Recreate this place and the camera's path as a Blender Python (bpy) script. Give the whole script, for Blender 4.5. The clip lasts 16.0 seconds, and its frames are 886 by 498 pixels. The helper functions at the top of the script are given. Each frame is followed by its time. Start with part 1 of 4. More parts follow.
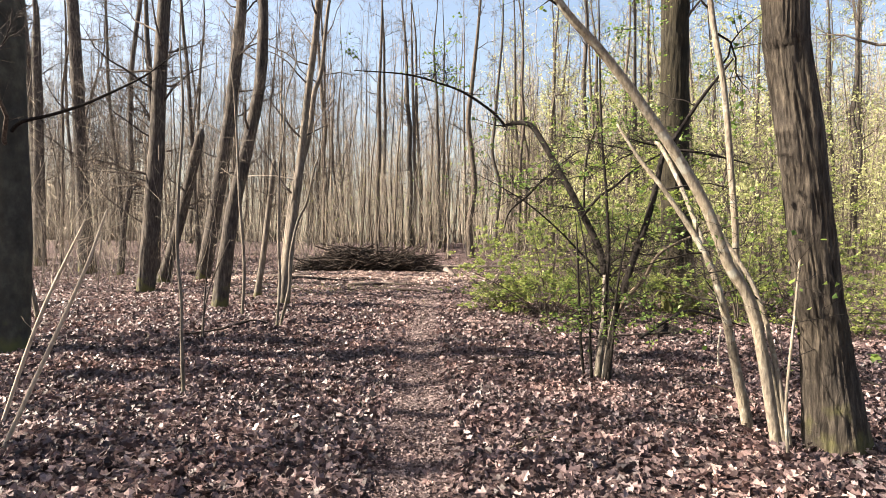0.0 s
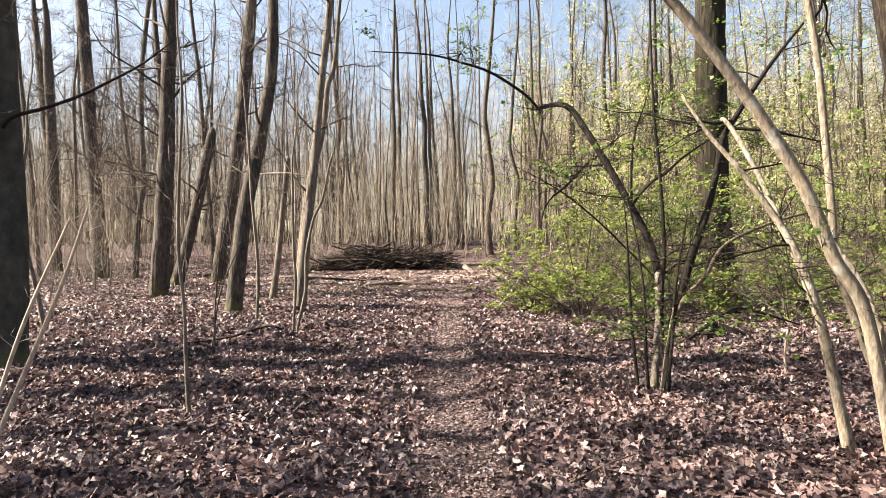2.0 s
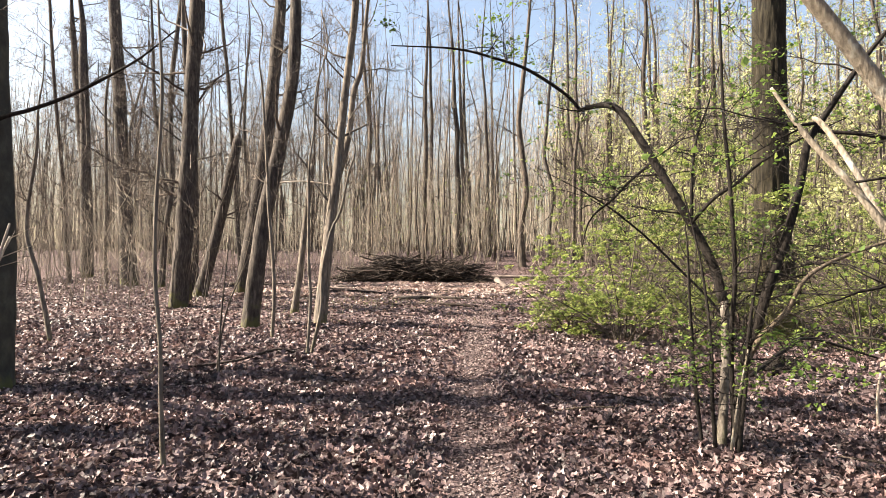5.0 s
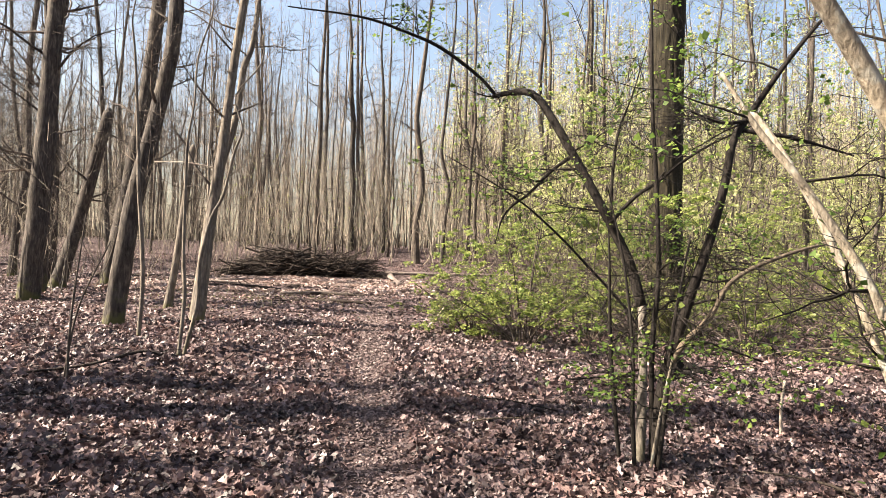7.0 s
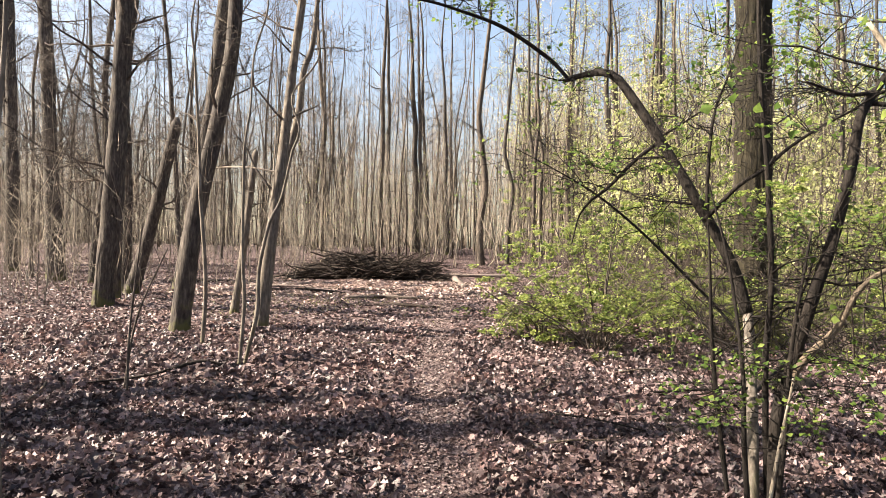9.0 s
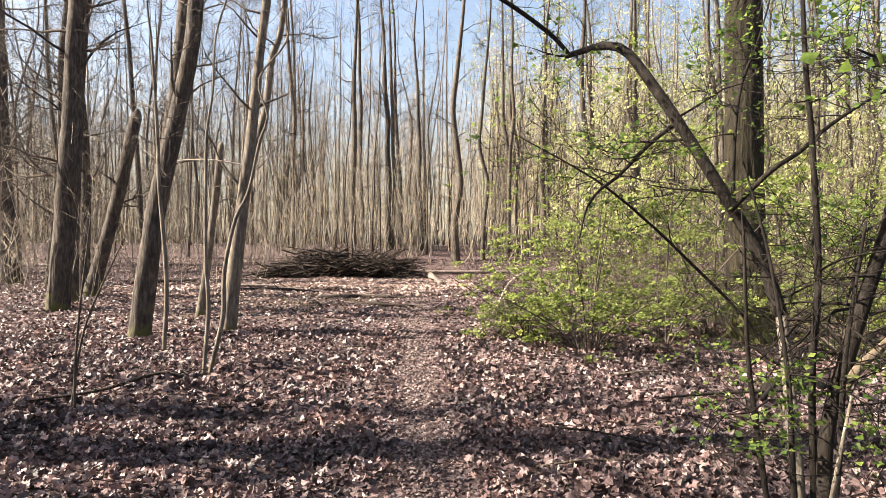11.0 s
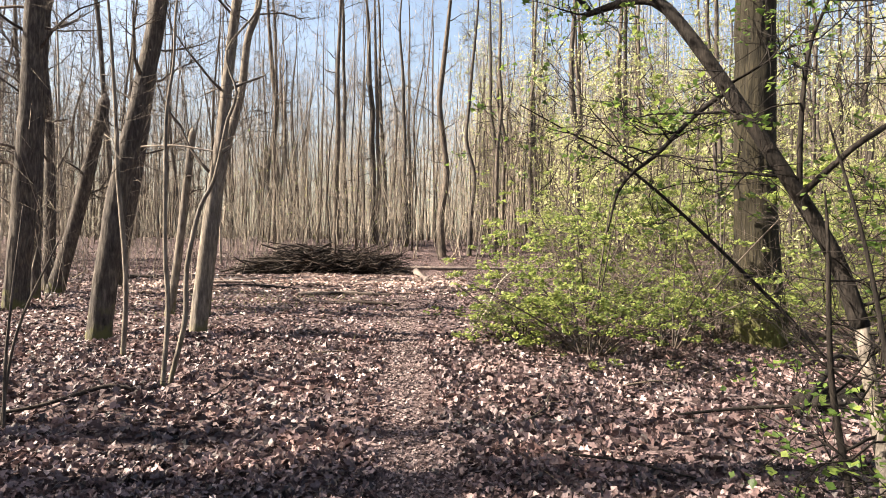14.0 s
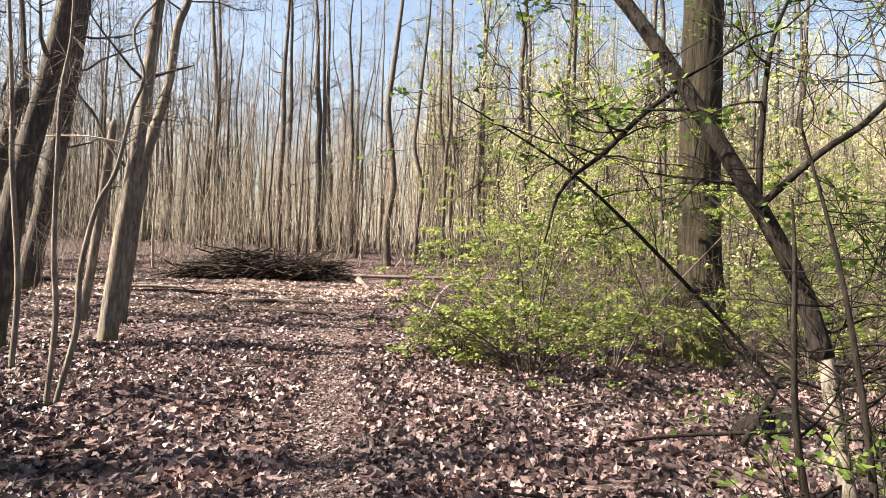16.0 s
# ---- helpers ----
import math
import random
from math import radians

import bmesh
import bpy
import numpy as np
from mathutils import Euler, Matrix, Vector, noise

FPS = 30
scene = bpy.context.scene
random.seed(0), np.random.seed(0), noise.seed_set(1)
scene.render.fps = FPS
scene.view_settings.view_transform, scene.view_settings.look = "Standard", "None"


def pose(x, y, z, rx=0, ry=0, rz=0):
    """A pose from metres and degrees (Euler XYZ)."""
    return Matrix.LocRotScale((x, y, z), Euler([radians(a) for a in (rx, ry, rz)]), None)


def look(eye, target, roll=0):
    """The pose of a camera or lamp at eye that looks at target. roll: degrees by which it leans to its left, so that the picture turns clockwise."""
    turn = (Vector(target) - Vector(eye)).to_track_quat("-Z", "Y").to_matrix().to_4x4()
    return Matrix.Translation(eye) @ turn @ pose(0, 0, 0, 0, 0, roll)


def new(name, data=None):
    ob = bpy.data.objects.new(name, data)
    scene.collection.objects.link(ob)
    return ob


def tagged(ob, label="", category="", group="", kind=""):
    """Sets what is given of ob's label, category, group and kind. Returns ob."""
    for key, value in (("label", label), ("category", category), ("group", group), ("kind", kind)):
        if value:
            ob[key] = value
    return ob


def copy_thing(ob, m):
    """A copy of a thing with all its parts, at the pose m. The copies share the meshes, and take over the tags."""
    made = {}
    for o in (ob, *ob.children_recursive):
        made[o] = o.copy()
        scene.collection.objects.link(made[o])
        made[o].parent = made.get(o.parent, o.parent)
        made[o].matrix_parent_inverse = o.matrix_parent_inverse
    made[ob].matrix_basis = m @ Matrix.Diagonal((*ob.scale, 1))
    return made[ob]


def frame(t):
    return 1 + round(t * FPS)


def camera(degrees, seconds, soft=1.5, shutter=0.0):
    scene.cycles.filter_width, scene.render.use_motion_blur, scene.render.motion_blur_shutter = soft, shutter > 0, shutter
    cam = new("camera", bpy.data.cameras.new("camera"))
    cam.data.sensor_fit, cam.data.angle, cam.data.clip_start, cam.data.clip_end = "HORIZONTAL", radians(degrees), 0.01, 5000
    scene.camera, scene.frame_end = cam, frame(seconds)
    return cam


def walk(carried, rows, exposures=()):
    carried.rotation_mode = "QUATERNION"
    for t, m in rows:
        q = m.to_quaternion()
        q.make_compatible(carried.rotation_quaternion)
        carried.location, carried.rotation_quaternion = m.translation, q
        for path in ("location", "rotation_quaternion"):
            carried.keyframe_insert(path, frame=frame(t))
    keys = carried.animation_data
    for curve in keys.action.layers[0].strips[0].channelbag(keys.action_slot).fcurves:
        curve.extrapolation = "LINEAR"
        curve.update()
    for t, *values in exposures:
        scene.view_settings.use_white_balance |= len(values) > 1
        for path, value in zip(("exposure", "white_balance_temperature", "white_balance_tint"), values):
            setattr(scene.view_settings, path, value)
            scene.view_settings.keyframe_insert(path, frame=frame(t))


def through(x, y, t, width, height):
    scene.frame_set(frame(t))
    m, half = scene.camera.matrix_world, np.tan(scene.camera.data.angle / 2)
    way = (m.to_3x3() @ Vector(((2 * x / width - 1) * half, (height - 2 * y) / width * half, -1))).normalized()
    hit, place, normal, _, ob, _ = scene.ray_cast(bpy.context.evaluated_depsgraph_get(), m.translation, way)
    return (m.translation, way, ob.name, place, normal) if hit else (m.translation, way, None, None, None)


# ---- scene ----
cam = camera(70.0, 16.0, soft=0.65)
PATH = [
    (0, (0.0, 0.0, 1.573), (-0.107, 1.997, 1.553), 0.5),
    (0.5, (-0.023, 0.213, 1.563), (-0.029, 2.213, 1.538), 0.8),
    (1, (-0.201, 0.399, 1.61), (-0.277, 2.398, 1.638), -0.4),
    (1.5, (-0.263, 0.544, 1.591), (-0.308, 2.544, 1.567), -0.5),
    (2, (-0.226, 0.782, 1.563), (-0.381, 2.776, 1.535), -0.6),
    (2.5, (-0.141, 0.948, 1.594), (-0.346, 2.937, 1.635), 1.8),
    (3, (-0.123, 0.989, 1.583), (-0.401, 2.97, 1.569), 1.6),
    (3.5, (-0.17, 1.173, 1.603), (-0.428, 3.156, 1.581), 1.3),
    (3.7, (-0.207, 1.261, 1.615), (-0.443, 3.247, 1.618), 1.3),
    (5.8, (-0.236, 2.001, 1.687), (-0.498, 3.984, 1.676), -0.7),
    (6, (-0.211, 2.053, 1.679), (-0.397, 4.043, 1.62), -1.3),
    (6.5, (-0.233, 2.228, 1.665), (-0.146, 4.226, 1.612), 1.2),
    (7, (-0.387, 2.452, 1.653), (-0.303, 4.45, 1.648), 1.9),
    (7.5, (-0.48, 2.579, 1.646), (-0.513, 4.578, 1.574), 1.5),
    (8, (-0.492, 2.68, 1.656), (-0.686, 4.668, 1.557), -0.0),
    (8.5, (-0.432, 2.873, 1.666), (-0.671, 4.858, 1.632), -0.2),
    (9, (-0.412, 3.022, 1.659), (-0.53, 5.019, 1.653), 0.9),
    (9.2, (-0.387, 3.068, 1.681), (-0.488, 5.064, 1.625), -0.3),
    (11.3, (-0.595, 3.781, 1.653), (-0.623, 5.781, 1.658), 0.4),
    (11.5, (-0.55, 3.852, 1.645), (-0.659, 5.849, 1.697), 1.4),
    (12, (-0.43, 3.962, 1.636), (-0.554, 5.958, 1.598), 0.9),
    (12.5, (-0.468, 4.163, 1.612), (-0.493, 6.163, 1.575), 1.3),
    (13, (-0.591, 4.306, 1.671), (-0.591, 6.306, 1.709), 0.7),
    (13.5, (-0.682, 4.464, 1.629), (-0.608, 6.462, 1.637), 1.0),
    (14, (-0.68, 4.527, 1.649), (-0.66, 6.527, 1.618), 0.6),
    (14.5, (-0.616, 4.745, 1.639), (-0.633, 6.745, 1.635), 0.9),
    (15, (-0.514, 4.931, 1.674), (-0.494, 6.93, 1.719), 1.9),
    (15.5, (-0.432, 4.977, 1.649), (-0.394, 6.976, 1.633), 1.3),
    (16, (-0.479, 5.081, 1.645), (-0.298, 7.073, 1.646), 2.1),
]
walk(cam, [(t, look(eye, target, roll)) for t, eye, target, roll in PATH],
     exposures=[(0.0, 2.5, 7400, 11), (16.0, 2.5, 7400, 11)])

# ---------------------------------------------------------------- world, sun
SUN_ELEV, SUN_AZ = radians(40), radians(-94)      # azimuth from +y towards +x
world = bpy.data.worlds.new("world")
scene.world = world
world.use_nodes = True
wn = world.node_tree
sky = wn.nodes.new("ShaderNodeTexSky")
sky.sky_type = "NISHITA"
sky.sun_disc = False
sky.sun_elevation, sky.sun_rotation = SUN_ELEV, SUN_AZ
sky.air_density, sky.dust_density, sky.ozone_density = 1.0, 2.6, 1.0
wn.links.new(sky.outputs[0], wn.nodes["Background"].inputs[0])
wn.nodes["Background"].inputs[1].default_value = 0.055
sun = new("sun", bpy.data.lights.new("sun", "SUN"))
sun.data.energy, sun.data.angle, sun.data.color = 5.0, radians(0.6), (1.0, 0.94, 0.85)
toward = Vector((math.sin(SUN_AZ) * math.cos(SUN_ELEV), math.cos(SUN_AZ) * math.cos(SUN_ELEV), math.sin(SUN_ELEV)))
sun.matrix_world = look(toward * 60, (0, 0, 0))

rng = np.random.default_rng(7)


# ---------------------------------------------------------------- materials
def node_mat(name):
    m = bpy.data.materials.new(name)
    m.use_nodes = True
    nt = m.node_tree
    return m, nt, nt.nodes["Principled BSDF"], nt.nodes["Material Output"]


def add(nt, kind, **inputs):
    n = nt.nodes.new(kind)
    for key, value in inputs.items():
        n.inputs[key.replace("_", " ")].default_value = value
    return n


def ramp(nt, fac, stops):
    n = nt.nodes.new("ShaderNodeValToRGB")
    e = n.color_ramp.elements
    while len(e) < len(stops):
        e.new(0.5)
    for el, (p, c) in zip(e, stops):
        el.position, el.color = p, (*c, 1)
    nt.links.new(fac, n.inputs[0])
    return n.outputs[0]


def stretched(nt, sx, sy, sz):
    tc = nt.nodes.new("ShaderNodeTexCoord")
    mp = nt.nodes.new("ShaderNodeMapping")
    mp.inputs["Scale"].default_value = (sx, sy, sz)
    nt.links.new(tc.outputs["Object"], mp.inputs[0])
    return mp.outputs[0], tc


def mixed(nt, fac, a, b):
    n = nt.nodes.new("ShaderNodeMix")
    n.data_type = "RGBA"
    nt.links.new(fac, n.inputs["Factor"])
    for sock, v in ((n.inputs[6], a), (n.inputs[7], b)):
        if isinstance(v, tuple):
            sock.default_value = (*v, 1)
        else:
            nt.links.new(v, sock)
    return n.outputs[2]


def bark(name, dark, mid, light, across=26, along=5, bump=0.6, moss=0.0, lichen=0.0, vary=False):
    """Bark: long furrows, blotches at a larger scale, moss towards the foot and pale lichen where given."""
    m, nt, bsdf, _ = node_mat(name)
    vec, tc = stretched(nt, across, across, along)
    fine = add(nt, "ShaderNodeTexNoise", Scale=1.0, Detail=6.0, Roughness=0.65)
    nt.links.new(vec, fine.inputs["Vector"])
    blot = add(nt, "ShaderNodeTexNoise", Scale=2.2, Detail=3.0)
    nt.links.new(tc.outputs["Object"], blot.inputs["Vector"])
    col = ramp(nt, fine.outputs[0], [(0.28, dark), (0.5, mid), (0.74, light)])
    tint = ramp(nt, blot.outputs[0], [(0.3, (0.72, 0.72, 0.75)), (0.7, (1.12, 1.08, 1.0))])
    mul = nt.nodes.new("ShaderNodeMix")
    mul.data_type, mul.blend_type = "RGBA", "MULTIPLY"
    mul.inputs["Factor"].default_value = 1.0
    nt.links.new(col, mul.inputs[6])
    nt.links.new(tint, mul.inputs[7])
    col = mul.outputs[2]
    if vary:
        geo = nt.nodes.new("ShaderNodeNewGeometry")
        shade = ramp(nt, geo.outputs["Random Per Island"], [(0.0, (0.42, 0.41, 0.4)), (0.5, (0.85, 0.83, 0.8)), (1.0, (1.25, 1.2, 1.1))])
        mv = nt.nodes.new("ShaderNodeMix")
        mv.data_type, mv.blend_type = "RGBA", "MULTIPLY"
        mv.inputs["Factor"].default_value = 1.0
        nt.links.new(col, mv.inputs[6])
        nt.links.new(shade, mv.inputs[7])
        col = mv.outputs[2]
    if lichen:
        ln = add(nt, "ShaderNodeTexNoise", Scale=9.0, Detail=4.0)
        nt.links.new(tc.outputs["Object"], ln.inputs["Vector"])
        lf = ramp(nt, ln.outputs[0], [(0.62 - lichen * 0.1, (0, 0, 0)), (0.68, (1, 1, 1))])
        col = mixed(nt, lf, col, (0.3, 0.29, 0.25))
    if moss:
        mn = add(nt, "ShaderNodeTexNoise", Scale=5.0, Detail=5.0)
        nt.links.new(tc.outputs["Object"], mn.inputs["Vector"])
        sep = nt.nodes.new("ShaderNodeSeparateXYZ")
        nt.links.new(tc.outputs["Object"], sep.inputs[0])
        h = nt.nodes.new("ShaderNodeMath")
        h.operation = "MULTIPLY_ADD"
        h.inputs[1].default_value, h.inputs[2].default_value = -0.42, 0.12 + 0.2 * moss
        nt.links.new(sep.outputs[2], h.inputs[0])
        s = nt.nodes.new("ShaderNodeMath")
        s.operation = "ADD"
        nt.links.new(h.outputs[0], s.inputs[0])
        nt.links.new(mn.outputs[0], s.inputs[1])
        mf = ramp(nt, s.outputs[0], [(0.54, (0, 0, 0)), (0.78, (0.85, 0.85, 0.85))])
        col = mixed(nt, mf, col, (0.085, 0.085, 0.03))
    nt.links.new(col, bsdf.inputs["Base Color"])
    bsdf.inputs["Roughness"].default_value = 0.9
    bsdf.inputs["Specular IOR Level"].default_value = 0.2
    b = add(nt, "ShaderNodeBump", Strength=bump, Distance=0.035)
    nt.links.new(fine.outputs[0], b.inputs["Height"])
    nt.links.new(b.outputs[0], bsdf.inputs["Normal"])
    return m


def leafy(name, stops, through=0.35, rough=0.6, glossy=0.3, patches=None):
    """Leaves: each island its own tint, light coming through the blade; patches: darker bluish and warmer tints in
    stretches a metre or so wide.
    """
    m, nt, bsdf, out = node_mat(name)
    geo = nt.nodes.new("ShaderNodeNewGeometry")
    col = ramp(nt, geo.outputs["Random Per Island"], stops)
    tc = nt.nodes.new("ShaderNodeTexCoord")
    n = add(nt, "ShaderNodeTexNoise", Scale=70.0, Detail=3.0)
    nt.links.new(tc.outputs["Object"], n.inputs["Vector"])
    tint = ramp(nt, n.outputs[0], [(0.3, (0.7, 0.7, 0.7)), (0.7, (1.15, 1.15, 1.15))])
    mul = nt.nodes.new("ShaderNodeMix")
    mul.data_type, mul.blend_type = "RGBA", "MULTIPLY"
    mul.inputs["Factor"].default_value = 1.0
    nt.links.new(col, mul.inputs[6])
    nt.links.new(tint, mul.inputs[7])
    if patches:
        big = add(nt, "ShaderNodeTexNoise", Scale=0.85, Detail=4.0, Roughness=0.6)
        nt.links.new(tc.outputs["Object"], big.inputs["Vector"])
        patch_mix = nt.nodes.new("ShaderNodeMix")
        patch_mix.data_type, patch_mix.blend_type = "RGBA", "MULTIPLY"
        patch_mix.inputs["Factor"].default_value = 1.0
        nt.links.new(mul.outputs[2], patch_mix.inputs[6])
        nt.links.new(ramp(nt, big.outputs[0], patches), patch_mix.inputs[7])
        mul = patch_mix
    nt.links.new(mul.outputs[2], bsdf.inputs["Base Color"])
    bsdf.inputs["Roughness"].default_value = rough
    bsdf.inputs["Specular IOR Level"].default_value = glossy
    tr = nt.nodes.new("ShaderNodeBsdfTranslucent")
    nt.links.new(mul.outputs[2], tr.inputs[0])
    mx = nt.nodes.new("ShaderNodeMixShader")
    mx.inputs[0].default_value = through
    nt.links.new(bsdf.outputs[0], mx.inputs[1])
    nt.links.new(tr.outputs[0], mx.inputs[2])
    nt.links.new(mx.outputs[0], out.inputs[0])
    return m


def soil(name):
    """Forest floor under the leaves: humus, crumbs and flattened leaf bits, barer along the trodden path."""
    m, nt, bsdf, _ = node_mat(name)
    tc = nt.nodes.new("ShaderNodeTexCoord")
    vor = add(nt, "ShaderNodeTexVoronoi", Scale=14.0)
    nt.links.new(tc.outputs["Object"], vor.inputs["Vector"])
    sep = nt.nodes.new("ShaderNodeSeparateColor")
    nt.links.new(vor.outputs["Color"], sep.inputs[0])
    n = add(nt, "ShaderNodeTexNoise", Scale=45.0, Detail=6.0, Roughness=0.7)
    nt.links.new(tc.outputs["Object"], n.inputs["Vector"])
    big = add(nt, "ShaderNodeTexNoise", Scale=0.5, Detail=4.0)
    nt.links.new(tc.outputs["Object"], big.inputs["Vector"])
    leaf = ramp(nt, sep.outputs[0], [(0.0, (0.02, 0.013, 0.013)), (0.45, (0.062, 0.041, 0.041)), (0.8, (0.13, 0.092, 0.092)), (1.0, (0.22, 0.168, 0.165))])
    earth = ramp(nt, n.outputs[0], [(0.3, (0.024, 0.016, 0.015)), (0.55, (0.075, 0.052, 0.05)), (0.75, (0.17, 0.126, 0.12))])
    f = ramp(nt, big.outputs[0], [(0.38, (0.45, 0.45, 0.45)), (0.62, (0.85, 0.85, 0.85))])
    col = mixed(nt, f, earth, leaf)
    nt.links.new(col, bsdf.inputs["Base Color"])
    bsdf.inputs["Roughness"].default_value = 0.95
    bsdf.inputs["Specular IOR Level"].default_value = 0.15
    b = add(nt, "ShaderNodeBump", Strength=0.9, Distance=0.03)
    nt.links.new(n.outputs[0], b.inputs["Height"])
    b2 = add(nt, "ShaderNodeBump", Strength=0.8, Distance=0.05)
    nt.links.new(sep.outputs[1], b2.inputs["Height"])
    nt.links.new(b.outputs[0], b2.inputs["Normal"])
    nt.links.new(b2.outputs[0], bsdf.inputs["Normal"])
    return m


OAK = bark("oak bark", (0.009, 0.0075, 0.0065), (0.044, 0.037, 0.031), (0.135, 0.114, 0.094), 30, 5, 1.0, moss=0.1)
BEECH = bark("grey bark", (0.013, 0.011, 0.01), (0.058, 0.05, 0.045), (0.15, 0.13, 0.116), 20, 4, 0.7, moss=0.5)
SILVER = bark("pale grey bark", (0.05, 0.043, 0.037), (0.135, 0.117, 0.1), (0.27, 0.238, 0.206), 24, 5, 0.6, moss=0.2)
GREYPOLE = bark("grey pole bark", (0.028, 0.024, 0.021), (0.09, 0.076, 0.068), (0.22, 0.19, 0.168), 22, 4, 0.6, vary=True)
HAZEL = bark("hazel bark", (0.085, 0.072, 0.058), (0.2, 0.172, 0.138), (0.36, 0.318, 0.26), 40, 12, 0.6, lichen=0.5)
BROWN = bark("brown bark", (0.04, 0.032, 0.025), (0.1, 0.08, 0.062), (0.21, 0.172, 0.13), 40, 8, 0.5)
# near-black: the silhouette look of the shaded arms is put into the colour
DARK = bark("silhouette-dark bark", (0.006, 0.0048, 0.0042), (0.0135, 0.0108, 0.0095), (0.034, 0.028, 0.024), 40, 10, 0.6)
POLE = bark("pole bark", (0.12, 0.104, 0.094), (0.28, 0.25, 0.222), (0.45, 0.405, 0.36), 22, 4, 0.5, vary=True)
TWIG = bark("twig bark", (0.03, 0.025, 0.024), (0.075, 0.063, 0.058), (0.17, 0.148, 0.135), 30, 10, 0.2, vary=True)
PALE = bark("pale twig bark", (0.26, 0.21, 0.175), (0.4, 0.34, 0.285), (0.56, 0.48, 0.41), 40, 12, 0.2)
DEAD = bark("dead wood", (0.012, 0.0095, 0.009), (0.032, 0.025, 0.023), (0.11, 0.09, 0.079), 30, 6, 0.5, vary=True)
WEATHERED = bark("weathered log wood", (0.05, 0.04, 0.037), (0.15, 0.122, 0.112), (0.31, 0.262, 0.24), 40, 7, 0.6)
LITTER = leafy("dry leaves", [(0.0, (0.014, 0.01, 0.0105)), (0.25, (0.05, 0.033, 0.034)), (0.5, (0.115, 0.079, 0.08)), (0.74, (0.185, 0.132, 0.129)), (0.9, (0.245, 0.178, 0.172)), (1.0, (0.36, 0.29, 0.27))], 0.12, 0.5, 0.4,
               [(0.34, (0.55, 0.57, 0.62)), (0.5, (1.0, 0.97, 0.98)), (0.62, (1.14, 1.0, 0.94)), (0.75, (0.82, 0.84, 0.9))])
TRODDEN = leafy("trodden leaf crumbs", [(0.0, (0.05, 0.036, 0.036)), (0.5, (0.14, 0.104, 0.102)), (1.0, (0.29, 0.23, 0.22))], 0.05, 0.8, 0.15)
# chips and straw, made paler so the clearing's sunlit strips are in their colour
CHIPS = leafy("wood chips and straw, sun in the colour", [(0.0, (0.16, 0.11, 0.1)), (0.4, (0.33, 0.245, 0.22)), (0.8, (0.47, 0.37, 0.335)), (1.0, (0.6, 0.5, 0.46))], 0.05, 0.8, 0.15)
GREEN = leafy("spring leaves", [(0.0, (0.09, 0.14, 0.034)), (0.5, (0.2, 0.25, 0.068)), (1.0, (0.34, 0.37, 0.122))], 0.55, 0.45, 0.35)
NEAR_GREEN = leafy("hazel leaves", [(0.0, (0.06, 0.11, 0.025)), (0.6, (0.12, 0.19, 0.042)), (1.0, (0.22, 0.28, 0.07))], 0.55, 0.45, 0.35)
GRASS = leafy("grass", [(0.0, (0.1, 0.12, 0.035)), (1.0, (0.24, 0.24, 0.09))], 0.3)
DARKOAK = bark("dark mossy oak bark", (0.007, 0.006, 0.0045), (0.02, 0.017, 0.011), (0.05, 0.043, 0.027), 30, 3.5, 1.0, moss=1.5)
# bark of the beech alone: the shade it stands in is put into this colour
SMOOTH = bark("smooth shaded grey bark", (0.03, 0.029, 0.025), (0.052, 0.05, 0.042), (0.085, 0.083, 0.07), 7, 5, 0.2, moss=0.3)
# paler than GREEN: the bright hazy light of the background is put into the colour
HAZE = leafy("pale background leaves", [(0.0, (0.25, 0.265, 0.12)), (0.5, (0.38, 0.395, 0.19)), (1.0, (0.52, 0.52, 0.28))], 0.5, 0.6, 0.2)
SOIL = soil("forest soil")


# ---------------------------------------------------------------- geometry helpers
def rise(x, y):
    """Height of the forest floor: level to the clearing's end, then a low rise."""
    u = np.clip((y - 31.0) / 18.0, 0, 1)
    return 1.5 * u * u * (3 - 2 * u)


def path_x(y):
    """Middle of the trodden path."""
    return np.interp(y, [0, 5, 10, 16, 22, 28, 36, 44], [-0.3, -0.45, -0.9, -1.3, -1.5, -1.4, -0.9, -0.2])


def hash2(i, j, seed):
    h = (i.astype(np.int64) * 374761393 + j.astype(np.int64) * 668265263 + seed * 974711) & 0xFFFFFFFF
    h = ((h ^ (h >> 13)) * 1274126177) & 0xFFFFFFFF
    return ((h ^ (h >> 16)) & 0xFFFF) / 65535.0


def vnoise(u, v, period, seed):
    """Value noise, periodic in u."""
    i, j = np.floor(u), np.floor(v)
    fu, fv = u - i, v - j
    fu, fv = fu * fu * (3 - 2 * fu), fv * fv * (3 - 2 * fv)
    a, b = np.mod(i, period), np.mod(i + 1, period)
    n00, n10, n01, n11 = hash2(a, j, seed), hash2(b, j, seed), hash2(a, j + 1, seed), hash2(b, j + 1, seed)
    return (n00 * (1 - fu) + n10 * fu) * (1 - fv) + (n01 * (1 - fu) + n11 * fu) * fv


